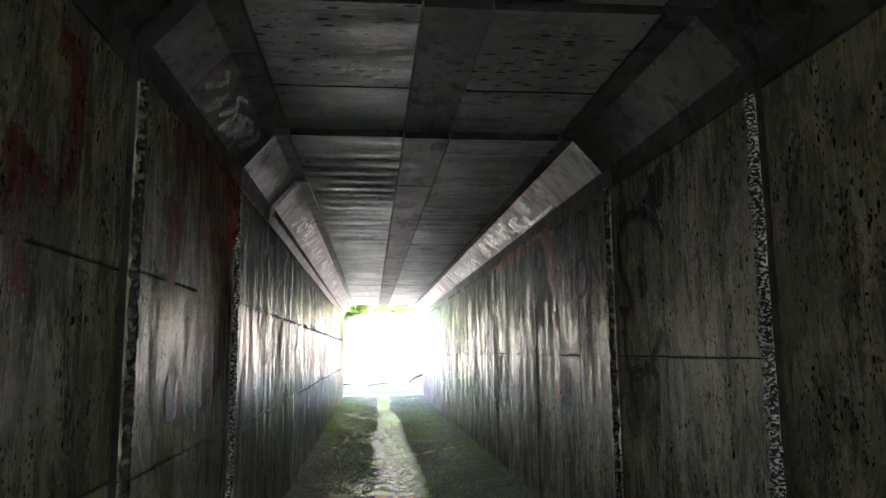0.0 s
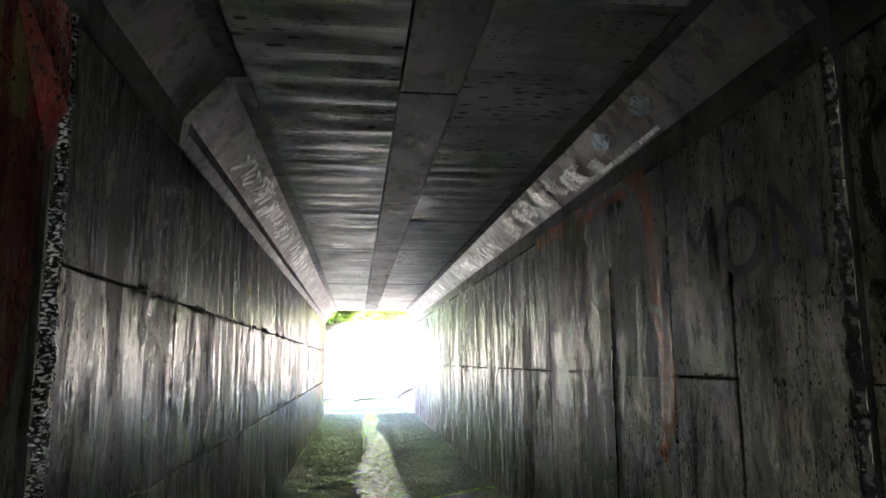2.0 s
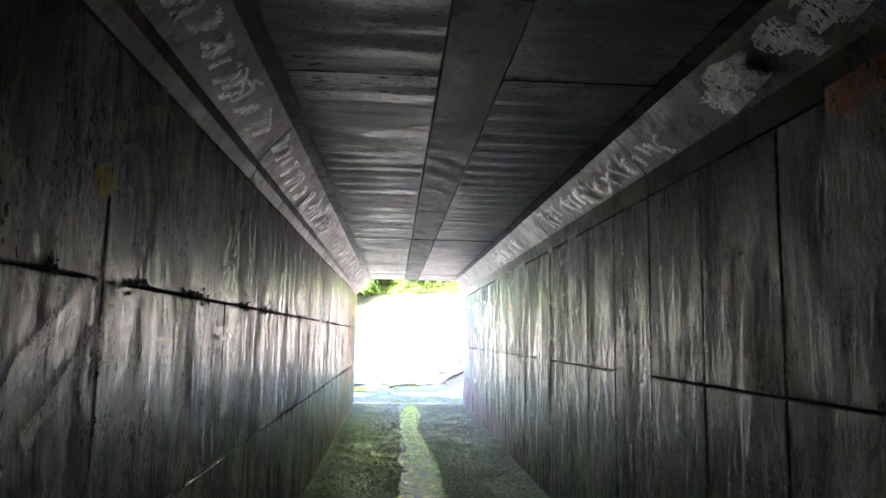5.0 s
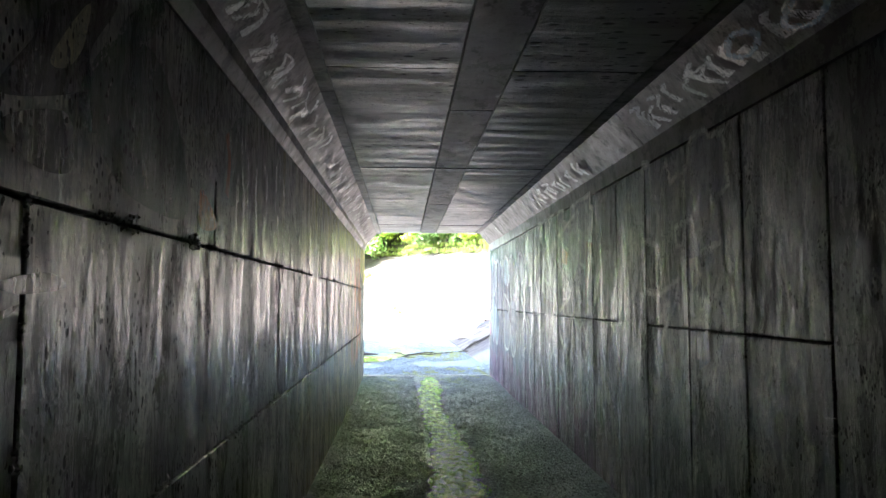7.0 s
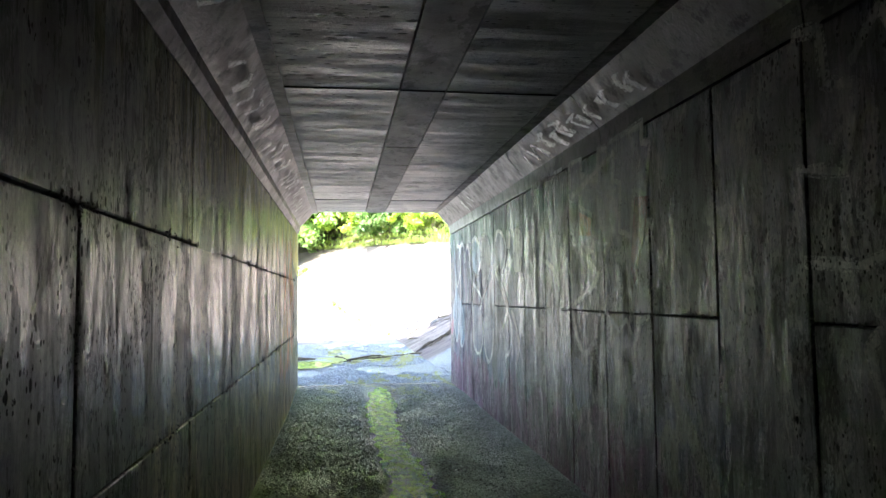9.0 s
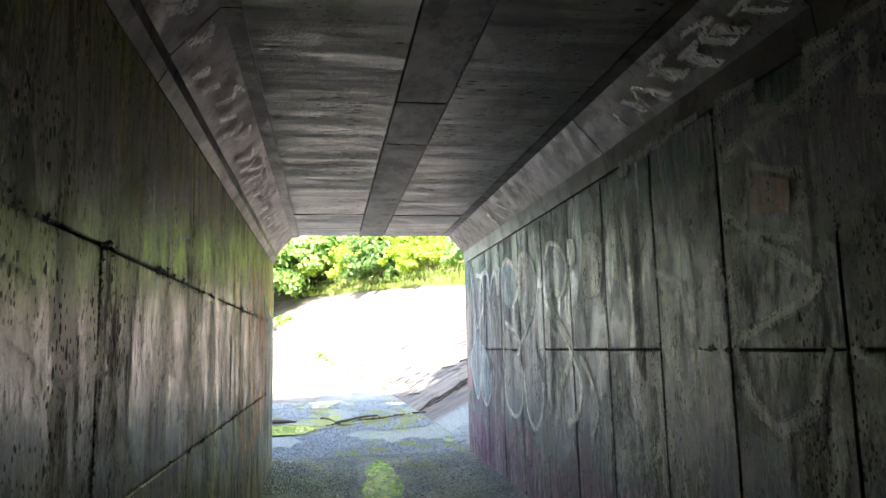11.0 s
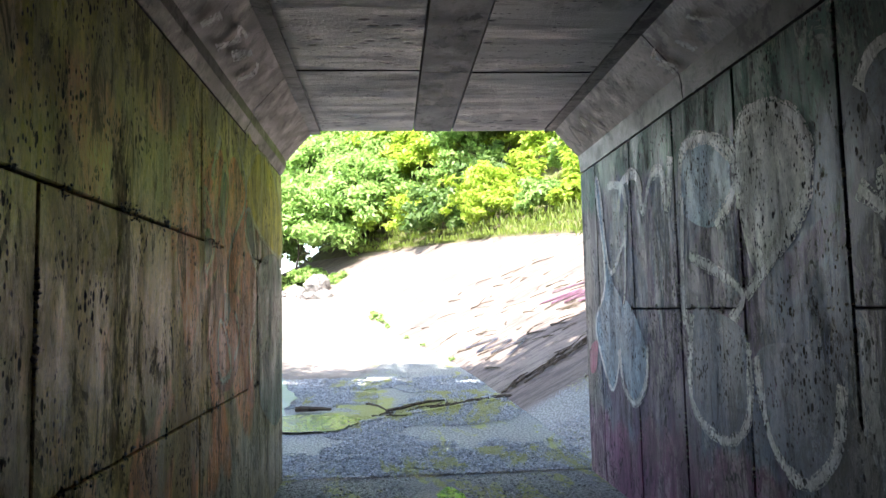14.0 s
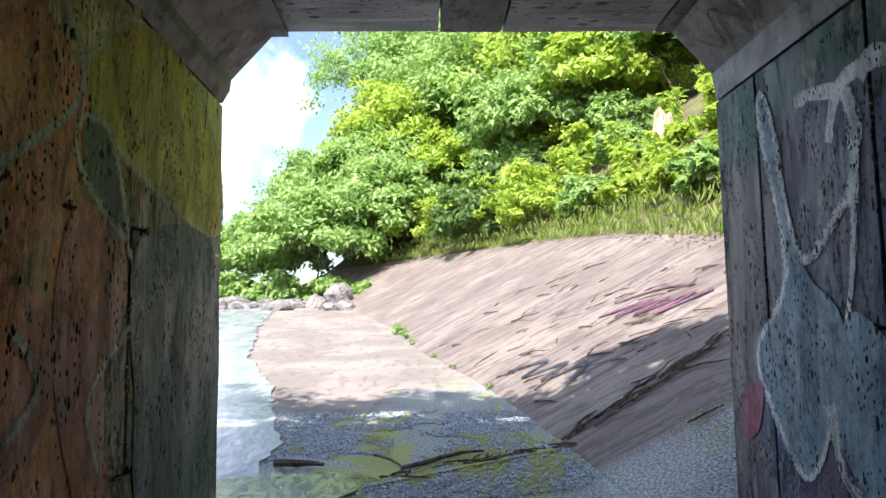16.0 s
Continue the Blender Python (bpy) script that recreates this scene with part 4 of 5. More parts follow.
def paint_mat(col, mist=False):
    key = (col, mist)
    if key not in PAINT_MAT:
        k = Mat("paint_" + col)
        c = PAINT[col]
        weathered(k, k.mix(k.ramp(k.noise(6, (1, 1, 0.3), 5), 0.42, 0.62), c, tuple(v * 0.75 for v in c)), 0.45, 0.4)
        gone = k.math("MAXIMUM", k.ramp(k.noise(11, (1, 1, 0.35), 8, 0.8, (2, 8, 5)), 0.78, 0.84), k.ramp(k.noise(45, (1, 1, 0.5), 5, 0.7), 0.74, 0.8))
        clear, m = k.n.new("ShaderNodeBsdfTransparent"), k.n.new("ShaderNodeMixShader")
        k.l.new(gone, m.inputs[0])
        k.l.new(k.b.outputs[0], m.inputs[1])
        k.l.new(clear.outputs[0], m.inputs[2])
        k.l.new(m.outputs[0], k.n["Material Output"].inputs["Surface"])
        if mist:
            gone = k.math("MAXIMUM", gone, k.ramp(k.noise(70, detail=5, rough=0.7), 0.46, 0.6))
            k.l.new(gone, m.inputs[0])
        PAINT_MAT[key] = k.m
    return PAINT_MAT[key]


def smooth(pts, closed, n=6):
    out = []
    m = len(pts)
    n = n + 4
    for i in range(m if closed else m - 1):
        p = [pts[(i + j) % m] if closed else pts[min(max(i + j, 0), m - 1)] for j in (-1, 0, 1, 2)]
        for s in range(n):
            t = s / n
            out.append(tuple(0.5 * (2 * p[1][d] + (p[2][d] - p[0][d]) * t + (2 * p[0][d] - 5 * p[1][d] + 4 * p[2][d] - p[3][d]) * t * t + (3 * p[1][d] - p[0][d] - 3 * p[2][d] + p[3][d]) * t ** 3) for d in (0, 1)))
    if not closed:
        out.append(pts[-1])
    return out


def cornered(pts, closed, n=8):
    """Points along straight sides, with the corners kept."""
    ends = pts[1:] + pts[:1] if closed else pts[1:]
    out = [tuple(a[d] + (b[d] - a[d]) * s / n for d in (0, 1)) for a, b in zip(pts, ends) for s in range(n)]
    return out if closed else out + [pts[-1]]


ANGULAR = ("block", "angles", "star")


def ribbon(bm, pts, w, closed, place):
    rows = []
    m = len(pts)
    for i, p in enumerate(pts):
        a, b = (pts[(i - 1) % m], pts[(i + 1) % m]) if closed else (pts[max(i - 1, 0)], pts[min(i + 1, m - 1)])
        d = Vector((b[0] - a[0], b[1] - a[1]))
        d = d.normalized() if d.length > 1e-6 else Vector((1, 0))
        k = w * 0.5 * (0.85 + 0.5 * noise.noise((p[0] * 4, p[1] * 4, w * 50)) + 0.3 * noise.noise((p[0] * 15, p[1] * 15, w * 50)))
        rows.append([bm.verts.new(place(p[0] - d.y * k, p[1] + d.x * k)), bm.verts.new(place(p[0] + d.y * k, p[1] - d.x * k))])
    for i in range(m if closed else m - 1):
        r, t = rows[i], rows[(i + 1) % m]
        bm.faces.new((r[0], r[1], t[1], t[0]))


TITLES = {"creature": "large painted dark green figure with a red arch on the wall", "letters": "grey letters with black outlines sprayed on the wall", "star": "black sprayed star on the wall",
          "block": "slate grey block letters with pale outlines on the wall", "ring": "pale outlined ring figure sprayed on the wall", "angles": "pale angular lines sprayed on the wall",
          "camo": "black and olive painted pattern on the wall", "redletters": "dark red dripping letters sprayed on the wall", "drops": "ice blue and white drop-shaped letters sprayed on the wall",
          "flames": "orange, yellow and green flame mural on the wall", "arcs": "pale yellow arcs sprayed on the wall", "scribble": "white scribbled marks on the sloped fillet", "tag": "purple sprayed tag on the sloped bank",
          "darktag": "dark sprayed tag on the sloped bank"}


def figure(name):
    if name not in FIGURES:
        FIGURES[name] = thing("graffiti", label=TITLES[name], category="graffiti")
        LAYER[name] = 0
    LAYER[name] += 1
    return FIGURES[name]


def stroke(name, kind, col, w, pts, place):
    """place(u, v, lift) gives the spot on the painted surface."""
    root = figure(name)
    run = cornered if name in ANGULAR else smooth
    lift = 0.0015 + 0.0002 * min(LAYER[name], 34)
    bm = bmesh.new()
    if kind == "fill":
        vs = [bm.verts.new(place(u, v, lift)) for u, v in run(pts, True, 4)]
        bmesh.ops.triangle_fill(bm, use_beauty=True, edges=[bm.edges.new((a, b)) for a, b in zip(vs, vs[1:] + vs[:1])])
    else:
        ribbon(bm, run(pts, kind == "loop"), w * 1.05, kind == "loop", lambda u, v: place(u, v, lift))
        mist = bmesh.new()
        ribbon(mist, run(pts, kind == "loop"), w * 1.5 + 0.02, kind == "loop", lambda u, v: place(u, v, lift - 0.0001))
        part("overspray", mist, paint_mat(col, True), root)
    ob = part("paint_fill" if kind == "fill" else "paint_line", bm, paint_mat(col), root)


def paint(side, name, kind, col, w, text):
    pts = [tuple(float(q) for q in p.split(",")) for p in text.split()]
    stroke(name, kind, col, w, pts, lambda y, z, lift: (side * (HALF[segment(y)] - lift), y, z))


# creature
paint(1, "creature", "fill", "bluegreen", 0, "6.78,2.49 6.18,2.49 5.73,2.49 5.51,2.26 5.42,1.92 5.38,1.69 5.20,1.54 5.18,1.25 5.26,0.96 5.51,0.79 6.64,0.57 6.80,1.44 6.82,2.12")
paint(1, "creature", "line", "rust", 0.15, "7.93,2.49 6.77,2.49 6.17,2.49 5.69,2.49 5.44,2.45 5.33,2.18 5.29,1.92 5.27,1.70 5.20,1.50 5.18,1.21 5.22,1.01 5.29,0.84")
paint(1, "creature", "line", "palegrey", 0.03, "6.59,2.49 6.14,2.49 5.72,2.49 5.53,2.33 5.42,2.04 5.39,1.71 5.25,1.65 5.17,1.52")
paint(1, "creature", "line", "pale", 0.03, "6.25,2.49 6.35,2.26 6.62,1.90 6.27,1.69 6.23,1.15 6.21,0.71")
paint(1, "creature", "fill", "tan", 0, "6.05,1.95 5.93,1.88 5.93,1.79 6.05,1.77 6.16,1.86")
paint(1, "creature", "line", "pale", 0.025, "5.42,1.69 5.46,1.51 5.58,1.21")
paint(1, "creature", "fill", "palegrey", 0, "6.89,2.46 6.69,2.49 6.84,1.88 7.05,1.87")
paint(1, "creature", "fill", "paleolive", 0, "5.54,1.24 5.44,1.20 5.44,1.00 5.53,0.96 5.58,1.09")
# letters
paint(1, "letters", "line", "black", 0.06, "3.61,2.14 3.42,2.24 3.13,2.21 2.93,2.10 2.85,1.99")
paint(1, "letters", "line", "black", 0.05, "3.61,2.14 3.60,1.91 3.47,1.75 3.45,1.63 3.55,1.59 3.66,1.62")
paint(1, "letters", "line", "black", 0.05, "3.49,1.63 3.57,1.47 3.51,1.18 3.24,1.22 3.05,1.32 2.93,1.45")
paint(1, "letters", "fill", "black", 0, "3.28,1.88 3.14,1.81 3.14,1.71 3.23,1.67")
paint(1, "letters", "line", "black", 0.05, "3.52,1.16 3.15,1.21 3.04,1.15 3.05,0.94")
paint(1, "letters", "line", "black", 0.05, "3.52,1.15 3.44,1.02 3.39,0.88")
# star
paint(1, "star", "fill", "black", 0, "3.07,2.52 3.01,2.42 2.82,2.48 2.79,2.44 2.82,2.20 2.98,2.20 3.14,2.29 3.03,2.36")
# block
paint(1, "block", "fill", "slate", 0, "15.94,2.20 15.93,2.49 15.64,2.49 15.66,2.36 15.29,2.25 15.26,2.48 15.07,2.46 15.06,2.49 14.84,2.49 14.84,2.49 14.49,2.49 14.50,2.37 14.38,2.35 14.47,2.02 14.64,2.09 14.71,1.79 14.90,1.85 15.24,1.72 15.46,1.75 15.39,2.02 15.72,2.12")
paint(1, "block", "loop", "pale", 0.035, "15.94,2.20 15.93,2.49 15.64,2.49 15.66,2.36 15.29,2.25 15.26,2.48 15.07,2.46 15.06,2.49 14.84,2.49 14.84,2.49 14.49,2.49 14.50,2.37 14.38,2.35 14.47,2.02 14.64,2.09 14.71,1.79 14.90,1.85 14.86,2.17 15.00,2.21 14.96,2.40")
paint(1, "block", "loop", "palegrey", 0.03, "15.72,2.12 15.37,2.00 15.43,1.74 15.79,1.82")
paint(1, "block", "fill", "rust", 0, "15.70,2.07 15.44,1.99 15.46,1.86 15.74,1.89")
paint(1, "block", "loop", "palegrey", 0.035, "15.92,1.33 15.94,1.94 15.68,1.77 15.30,1.56 15.46,1.47")
paint(1, "block", "line", "palegrey", 0.035, "16.74,1.75 16.44,1.65 16.31,1.37 16.20,1.60 16.04,1.72 15.98,1.58")
paint(1, "block", "line", "pale", 0.03, "14.75,1.23 14.62,1.55 14.49,1.86 14.35,1.84")
paint(1, "block", "fill", "darkred", 0, "14.63,2.04 14.41,2.02 14.47,1.84 14.66,1.47 14.72,1.59")
paint(1, "block", "line", "pale", 0.03, "15.18,1.30 14.95,1.17 14.81,1.25 14.70,1.13 14.67,0.92 14.73,0.86 14.78,0.98")
paint(1, "block", "line", "pale", 0.03, "14.67,1.11 14.60,1.24 14.45,1.28")
paint(1, "block", "line", "palegrey", 0.04, "15.93,1.30 15.83,1.06 15.64,0.95 15.42,1.05 15.29,1.30")
paint(1, "block", "fill", "slateblue", 0, "15.88,0.93 15.60,0.85 15.57,0.63 15.84,0.49 15.97,0.68")
paint(1, "block", "fill", "palegrey", 0, "17.12,2.49 16.98,2.49 17.00,2.39 17.12,2.40")
paint(1, "block", "line", "palegrey", 0.03, "17.14,2.42 17.11,2.49 16.75,2.46 16.69,2.49 16.46,2.47 16.42,2.49 16.12,2.49")
paint(1, "block", "fill", "slate", 0, "12.13,2.31 12.07,2.49 11.86,2.49 11.80,2.44 11.62,2.42 11.56,2.11 11.71,2.07 11.68,1.80 11.98,1.75 12.08,1.98 12.27,1.93 12.20,2.30")
paint(1, "block", "loop", "pale", 0.03, "12.13,2.31 12.07,2.49 11.86,2.49 11.80,2.44 11.62,2.42 11.56,2.11 11.71,2.07 11.68,1.80 11.98,1.75 12.08,1.98 12.35,1.95 12.33,1.83 12.18,1.83 12.20,2.30")
paint(1, "block", "line", "palegrey", 0.03, "12.96,1.54 12.63,1.51 12.29,1.61 12.38,1.45 12.62,1.21 12.54,0.96")
paint(1, "block", "line", "palegrey", 0.03, "12.98,2.49 12.81,2.46 12.79,2.23 12.62,2.18 12.70,1.87 12.98,1.92")
paint(1, "block", "line", "palegrey", 0.03, "12.65,2.26 12.49,2.43 12.41,2.27 12.25,2.30")
paint(1, "block", "line", "palegrey", 0.04, "11.86,1.45 11.63,1.60 11.57,1.51 11.52,1.32")
paint(1, "block", "fill", "slateblue", 0, "12.03,1.25 11.87,1.30 11.84,1.12 12.00,1.05")
paint(1, "block", "fill", "paleolive", 0, "12.12,1.73 11.98,1.74 11.93,1.62 12.08,1.52")
# ring
paint(-1, "ring", "line", "paleolive", 0.035, "14.23,1.44 14.09,1.62 14.08,1.8 14.3,1.93 14.6,1.95 14.73,1.81 14.72,1.58")
paint(-1, "ring", "fill", "deepgreen", 0, "14.19,1.56 14.11,1.65 14.1,1.79 14.3,1.91 14.56,1.93 14.68,1.8 14.64,1.62")
paint(-1, "ring", "line", "paleolive", 0.05, "14.37,1.53 14.69,1.38 14.97,1.25 14.99,0.91 14.83,0.77")
paint(-1, "ring", "line", "paleolive", 0.035, "14.97,1.25 15.27,1.32")
paint(-1, "ring", "line", "paleolive", 0.05, "14.17,1.28 14.32,1.25 14.49,1.21")
paint(-1, "ring", "line", "paleolive", 0.035, "14.37,1.47 14.2,1.4 14.15,1.28 14.15,1.15 14.24,0.91")
paint(-1, "ring", "line", "paleolive", 0.03, "15.4,1.2 15.62,1.03 15.83,0.77")
# angles
paint(-1, "angles", "line", "palegrey", 0.035, "4.59,1.91 4.64,2.17 4.76,1.84 4.79,1.79 4.64,1.63 4.67,1.57 4.88,1.49 4.94,1.44 4.90,1.36 4.79,1.40 4.73,1.22 4.72,1.14")
paint(-1, "angles", "line", "palegrey", 0.03, "4.70,1.98 4.94,2.05 4.94,1.75 4.98,1.63 4.93,1.69 4.92,1.88")
paint(-1, "angles", "line", "palegrey", 0.03, "4.82,2.03 4.79,2.17 5.16,2.26 5.32,2.29 5.28,2.18 5.17,2.08 5.24,1.84 5.33,1.75")
paint(-1, "angles", "line", "pale", 0.03, "5.94,2.18 5.47,1.95 5.37,1.99 5.44,2.12 5.27,2.11")
paint(-1, "angles", "line", "pale", 0.03, "5.18,1.61 5.47,1.64 5.45,1.56 5.33,1.21 5.59,1.28 5.58,1.03")
paint(-1, "angles", "fill", "palegrey", 0, "5.70,1.60 5.79,1.44 5.76,1.28 5.64,1.32 5.65,1.50")
paint(-1, "angles", "line", "pale", 0.03, "5.99,1.93 5.90,1.74")
paint(-1, "angles", "line", "pale", 0.03, "6.67,1.92 6.65,1.73")
paint(-1, "angles", "fill", "palegrey", 0, "5.26,2.16 5.29,2.17 5.26,2.00 5.22,1.99")
paint(-1, "angles", "fill", "palegrey", 0, "4.99,1.38 5.08,1.38 5.09,1.12 5.03,1.23")
paint(-1, "angles", "line", "palegrey", 0.05, "6.17,1.69 6.09,1.42 6.22,1.18 5.97,0.93")
paint(-1, "angles", "line", "pale", 0.04, "6.63,1.55 6.87,1.27 6.80,1.00 7.20,1.44 7.58,1.67")
paint(-1, "angles", "fill", "palegrey", 0, "6.30,1.03 6.48,1.14 6.53,1.02 6.32,0.91")
paint(-1, "angles", "line", "pale", 0.04, "7.79,1.60 7.54,1.44 7.24,1.23")
# camo
paint(-1, "camo", "fill", "black", 0, "9.19,1.88 9.30,2.03 9.42,2.17 9.74,2.30 9.58,2.10 9.60,2.01")
paint(-1, "camo", "fill", "black", 0, "9.20,1.83 9.47,1.91 9.50,1.78 9.32,1.76")
paint(-1, "camo", "line", "deepgreen", 0.08, "9.63,1.90 9.63,2.03 9.87,2.26 10.10,2.46")
paint(-1, "camo", "fill", "deepgreen", 0, "9.62,1.95 9.72,2.12 10.02,2.26 10.32,2.06 10.41,1.78 9.96,1.76 9.71,1.83")
paint(-1, "camo", "fill", "paleolive", 0, "9.38,2.01 9.48,2.14 9.57,2.22 9.54,2.10 9.46,2.02")
paint(-1, "camo", "line", "paleolive", 0.05, "7.71,2.15 7.76,2.22 8.12,2.38 8.09,2.30")
paint(-1, "camo", "line", "paleolive", 0.04, "7.73,2.13 7.88,2.17 7.98,2.10 8.02,1.96")
paint(-1, "camo", "fill", "yellow", 0, "7.55,2.02 7.63,2.06 7.71,2.04 7.70,1.98 7.59,1.94")
paint(-1, "camo", "line", "paleolive", 0.04, "7.61,1.69 7.76,1.72 7.79,1.62 7.71,1.59 7.72,1.45 7.66,1.50")
paint(-1, "camo", "line", "paleolive", 0.03, "8.10,2.48 8.25,2.38 8.49,2.26 8.53,2.49")
paint(-1, "camo", "fill", "deepgreen", 0, "11.04,1.91 11.04,2.24 11.35,2.37 11.32,2.02")
paint(-1, "camo", "line", "rust", 0.05, "11.00,1.94 11.03,2.10 10.98,2.22")
paint(-1, "camo", "fill", "palegrey", 0, "10.57,1.96 10.67,2.06 10.84,2.01 10.80,1.97 10.64,1.94")
paint(-1, "camo", "fill", "rust", 0, "10.58,1.90 10.69,1.88 10.84,1.80 10.78,1.76 10.58,1.76")
# redletters
paint(-1, "redletters", "fill", "darkred", 0, "2.82,2.54 3.3,2.55 3.68,2.52 3.7,2.1 3.66,1.5 3.5,1.2 3.1,1.0 2.84,1.2 2.8,1.9")
paint(-1, "redletters", "line", "mustard", 0.09, "3.07,2.48 2.93,2.46 2.88,2.27 2.94,2.1 3.08,2.12")
paint(-1, "redletters", "line", "mustard", 0.09, "3.17,2.5 3.16,2.3 3.16,2.08")
paint(-1, "redletters", "line", "mustard", 0.08, "3.17,2.28 3.33,2.29")
paint(-1, "redletters", "line", "mustard", 0.09, "3.34,2.5 3.33,2.3 3.34,2.08")
paint(-1, "redletters", "line", "mustard", 0.09, "3.5,2.5 3.49,2.3 3.5,2.08")
paint(-1, "redletters", "loop", "mustard", 0.09, "2.92,1.92 3.06,1.9 3.08,1.62 2.92,1.56")
paint(-1, "redletters", "line", "mustard", 0.09, "3.2,1.5 3.2,1.9 3.37,1.86 3.35,1.7 3.22,1.68 3.42,1.48")
paint(-1, "redletters", "line", "darkred", 0.13, "2.33,2.5 2.39,2.24 2.52,2.48 2.71,2.34")
paint(-1, "redletters", "line", "darkred", 0.13, "2.3,2.08 2.27,1.88 2.33,1.74 2.46,1.92 2.3,2.06")
paint(-1, "redletters", "line", "darkred", 0.13, "2.73,2.5 2.88,2.5 3.01,2.45")
paint(-1, "redletters", "line", "darkred", 0.13, "2.3,1.65 2.28,1.7 2.33,1.77")
paint(-1, "redletters", "line", "darkred", 0.13, "2.36,1.02 2.36,1.17 2.45,1.17 2.52,0.99")
paint(-1, "redletters", "line", "darkred", 0.09, "1.1,2.4 1.25,2.35 1.26,2 1.17,1.88 1.03,1.89 0.86,1.96 0.89,1.77 0.95,1.52")
# drops
paint(1, "drops", "line", "white", 0.05, "21.52,2.00 21.42,2.20 21.12,2.19 21.02,1.94 20.87,2.12 20.68,2.14 20.60,1.92 20.52,2.20")
paint(1, "drops", "fill", "iceblue", 0, "20.41,1.90 20.34,2.19 20.05,2.20 19.77,2.05 19.76,1.87 19.98,1.72 20.25,1.77")
paint(1, "drops", "line", "white", 0.045, "20.41,1.90 20.34,2.19 20.05,2.20 19.77,2.05 19.76,1.87 19.98,1.72")
paint(1, "drops", "line", "white", 0.04, "20.38,1.93 20.42,1.26 20.20,1.11 19.73,1.35 20.32,1.59")
paint(1, "drops", "fill", "palegrey", 0, "19.72,1.77 19.66,2.18 19.39,2.18 19.19,2.06 19.13,1.87 19.24,1.66 19.56,1.44")
paint(1, "drops", "line", "white", 0.045, "19.72,1.77 19.66,2.18 19.39,2.18 19.19,2.06 19.13,1.87 19.24,1.66 19.70,1.35")
paint(1, "drops", "fill", "slateblue", 0, "20.32,1.26 20.38,0.78 20.04,0.62 19.75,0.75 19.70,1.13 19.96,1.26")
paint(1, "drops", "line", "white", 0.035, "20.32,1.26 20.38,0.78 20.04,0.62 19.75,0.75 19.70,1.13")
paint(1, "drops", "fill", "slateblue", 0, "19.64,1.07 19.55,0.71 19.31,0.57 19.08,0.73 19.01,1.00 19.28,1.14")
paint(1, "drops", "line", "white", 0.035, "19.64,1.07 19.55,0.71 19.31,0.57 19.08,0.73 19.01,1.00")
paint(1, "drops", "line", "white", 0.045, "18.80,2.07 18.69,2.19 18.45,2.14 18.26,1.98 18.32,1.81 18.49,1.69")
paint(1, "drops", "line", "white", 0.05, "18.70,1.78 18.65,1.64 18.39,1.45 18.20,1.29 18.43,1.08 18.48,1.02")
paint(1, "drops", "line", "palegrey", 0.04, "18.70,1.78 18.56,1.86 18.63,1.98")
paint(1, "drops", "fill", "slateblue", 0, "18.77,2.06 18.67,2.16 18.46,2.12 18.30,1.99 18.35,1.82 18.50,1.71 18.65,1.83")
paint(1, "drops", "line", "white", 0.04, "18.84,1.72 18.45,1.44 18.22,1.25 18.04,1.04 18.13,0.81 18.38,0.71")
paint(1, "drops", "line", "palegrey", 0.04, "18.04,1.26 17.86,1.11 17.72,0.87 17.86,0.67")
paint(1, "drops", "fill", "palegrey", 0, "18.20,2.14 18.04,2.12 18.05,1.95 18.20,1.97")
paint(1, "drops", "fill", "palegrey", 0, "17.85,2.12 17.52,2.06 17.54,1.74 17.66,1.67 17.88,1.72")
paint(1, "drops", "fill", "iceblue", 0, "22.06,2.27 21.96,2.27 21.77,1.58 21.53,1.36 21.53,1.15 21.81,0.68 22.14,1.00 22.18,1.21 21.90,1.53")
paint(1, "drops", "loop", "white", 0.02, "22.06,2.27 21.96,2.27 21.77,1.58 21.40,1.75 21.53,1.15 21.81,0.68 22.14,1.00 22.18,1.21 21.90,1.53")
paint(1, "drops", "line", "white", 0.05, "21.74,2.22 21.60,2.22 21.38,2.14 21.36,1.92 21.40,1.75")
paint(1, "drops", "line", "white", 0.05, "21.30,2.18 21.22,2.24 21.07,2.17 21.02,2.06")
paint(1, "drops", "fill", "iceblue", 0, "21.63,0.99 21.43,1.35 21.07,1.05 21.06,0.84 21.25,0.66 21.41,0.66")
paint(1, "drops", "line", "white", 0.03, "21.63,0.99 21.56,0.75 21.39,0.64 21.23,0.67 21.08,0.82 21.03,1.05")
paint(1, "drops", "fill", "magenta", 0, "22.40,0.95 22.17,1.03 22.23,0.81 22.39,0.76")
# flames
paint(-1, "flames", "fill", "yellow", 0, "21.43,2.44 21.95,2.45 22.46,2.17 22.47,1.80 21.82,1.82 21.31,1.93 20.98,2.03 21.12,2.24")
paint(-1, "flames", "loop", "yellowpale", 0.02, "21.43,2.44 21.95,2.45 22.46,2.17 22.47,1.80 21.82,1.82 21.31,1.93 20.98,2.03 21.12,2.24")
paint(-1, "flames", "fill", "orange", 0, "20.00,1.97 20.13,2.10 20.27,2.21 20.40,2.17 20.35,1.89 20.31,1.61 20.17,1.52 20.03,1.47")
paint(-1, "flames", "fill", "orange", 0, "20.52,2.14 20.73,2.24 21.07,2.00 20.91,1.68 20.57,1.40 20.38,1.49 20.43,1.74")
paint(-1, "flames", "fill", "rust", 0, "20.17,1.48 20.45,1.46 20.83,1.40 20.89,1.13 20.60,0.90 20.21,0.97 20.09,1.21")
paint(-1, "flames", "fill", "rust", 0, "20.97,1.67 21.28,1.68 21.37,1.41 21.18,1.10 21.30,0.74 21.08,0.77 20.89,1.25")
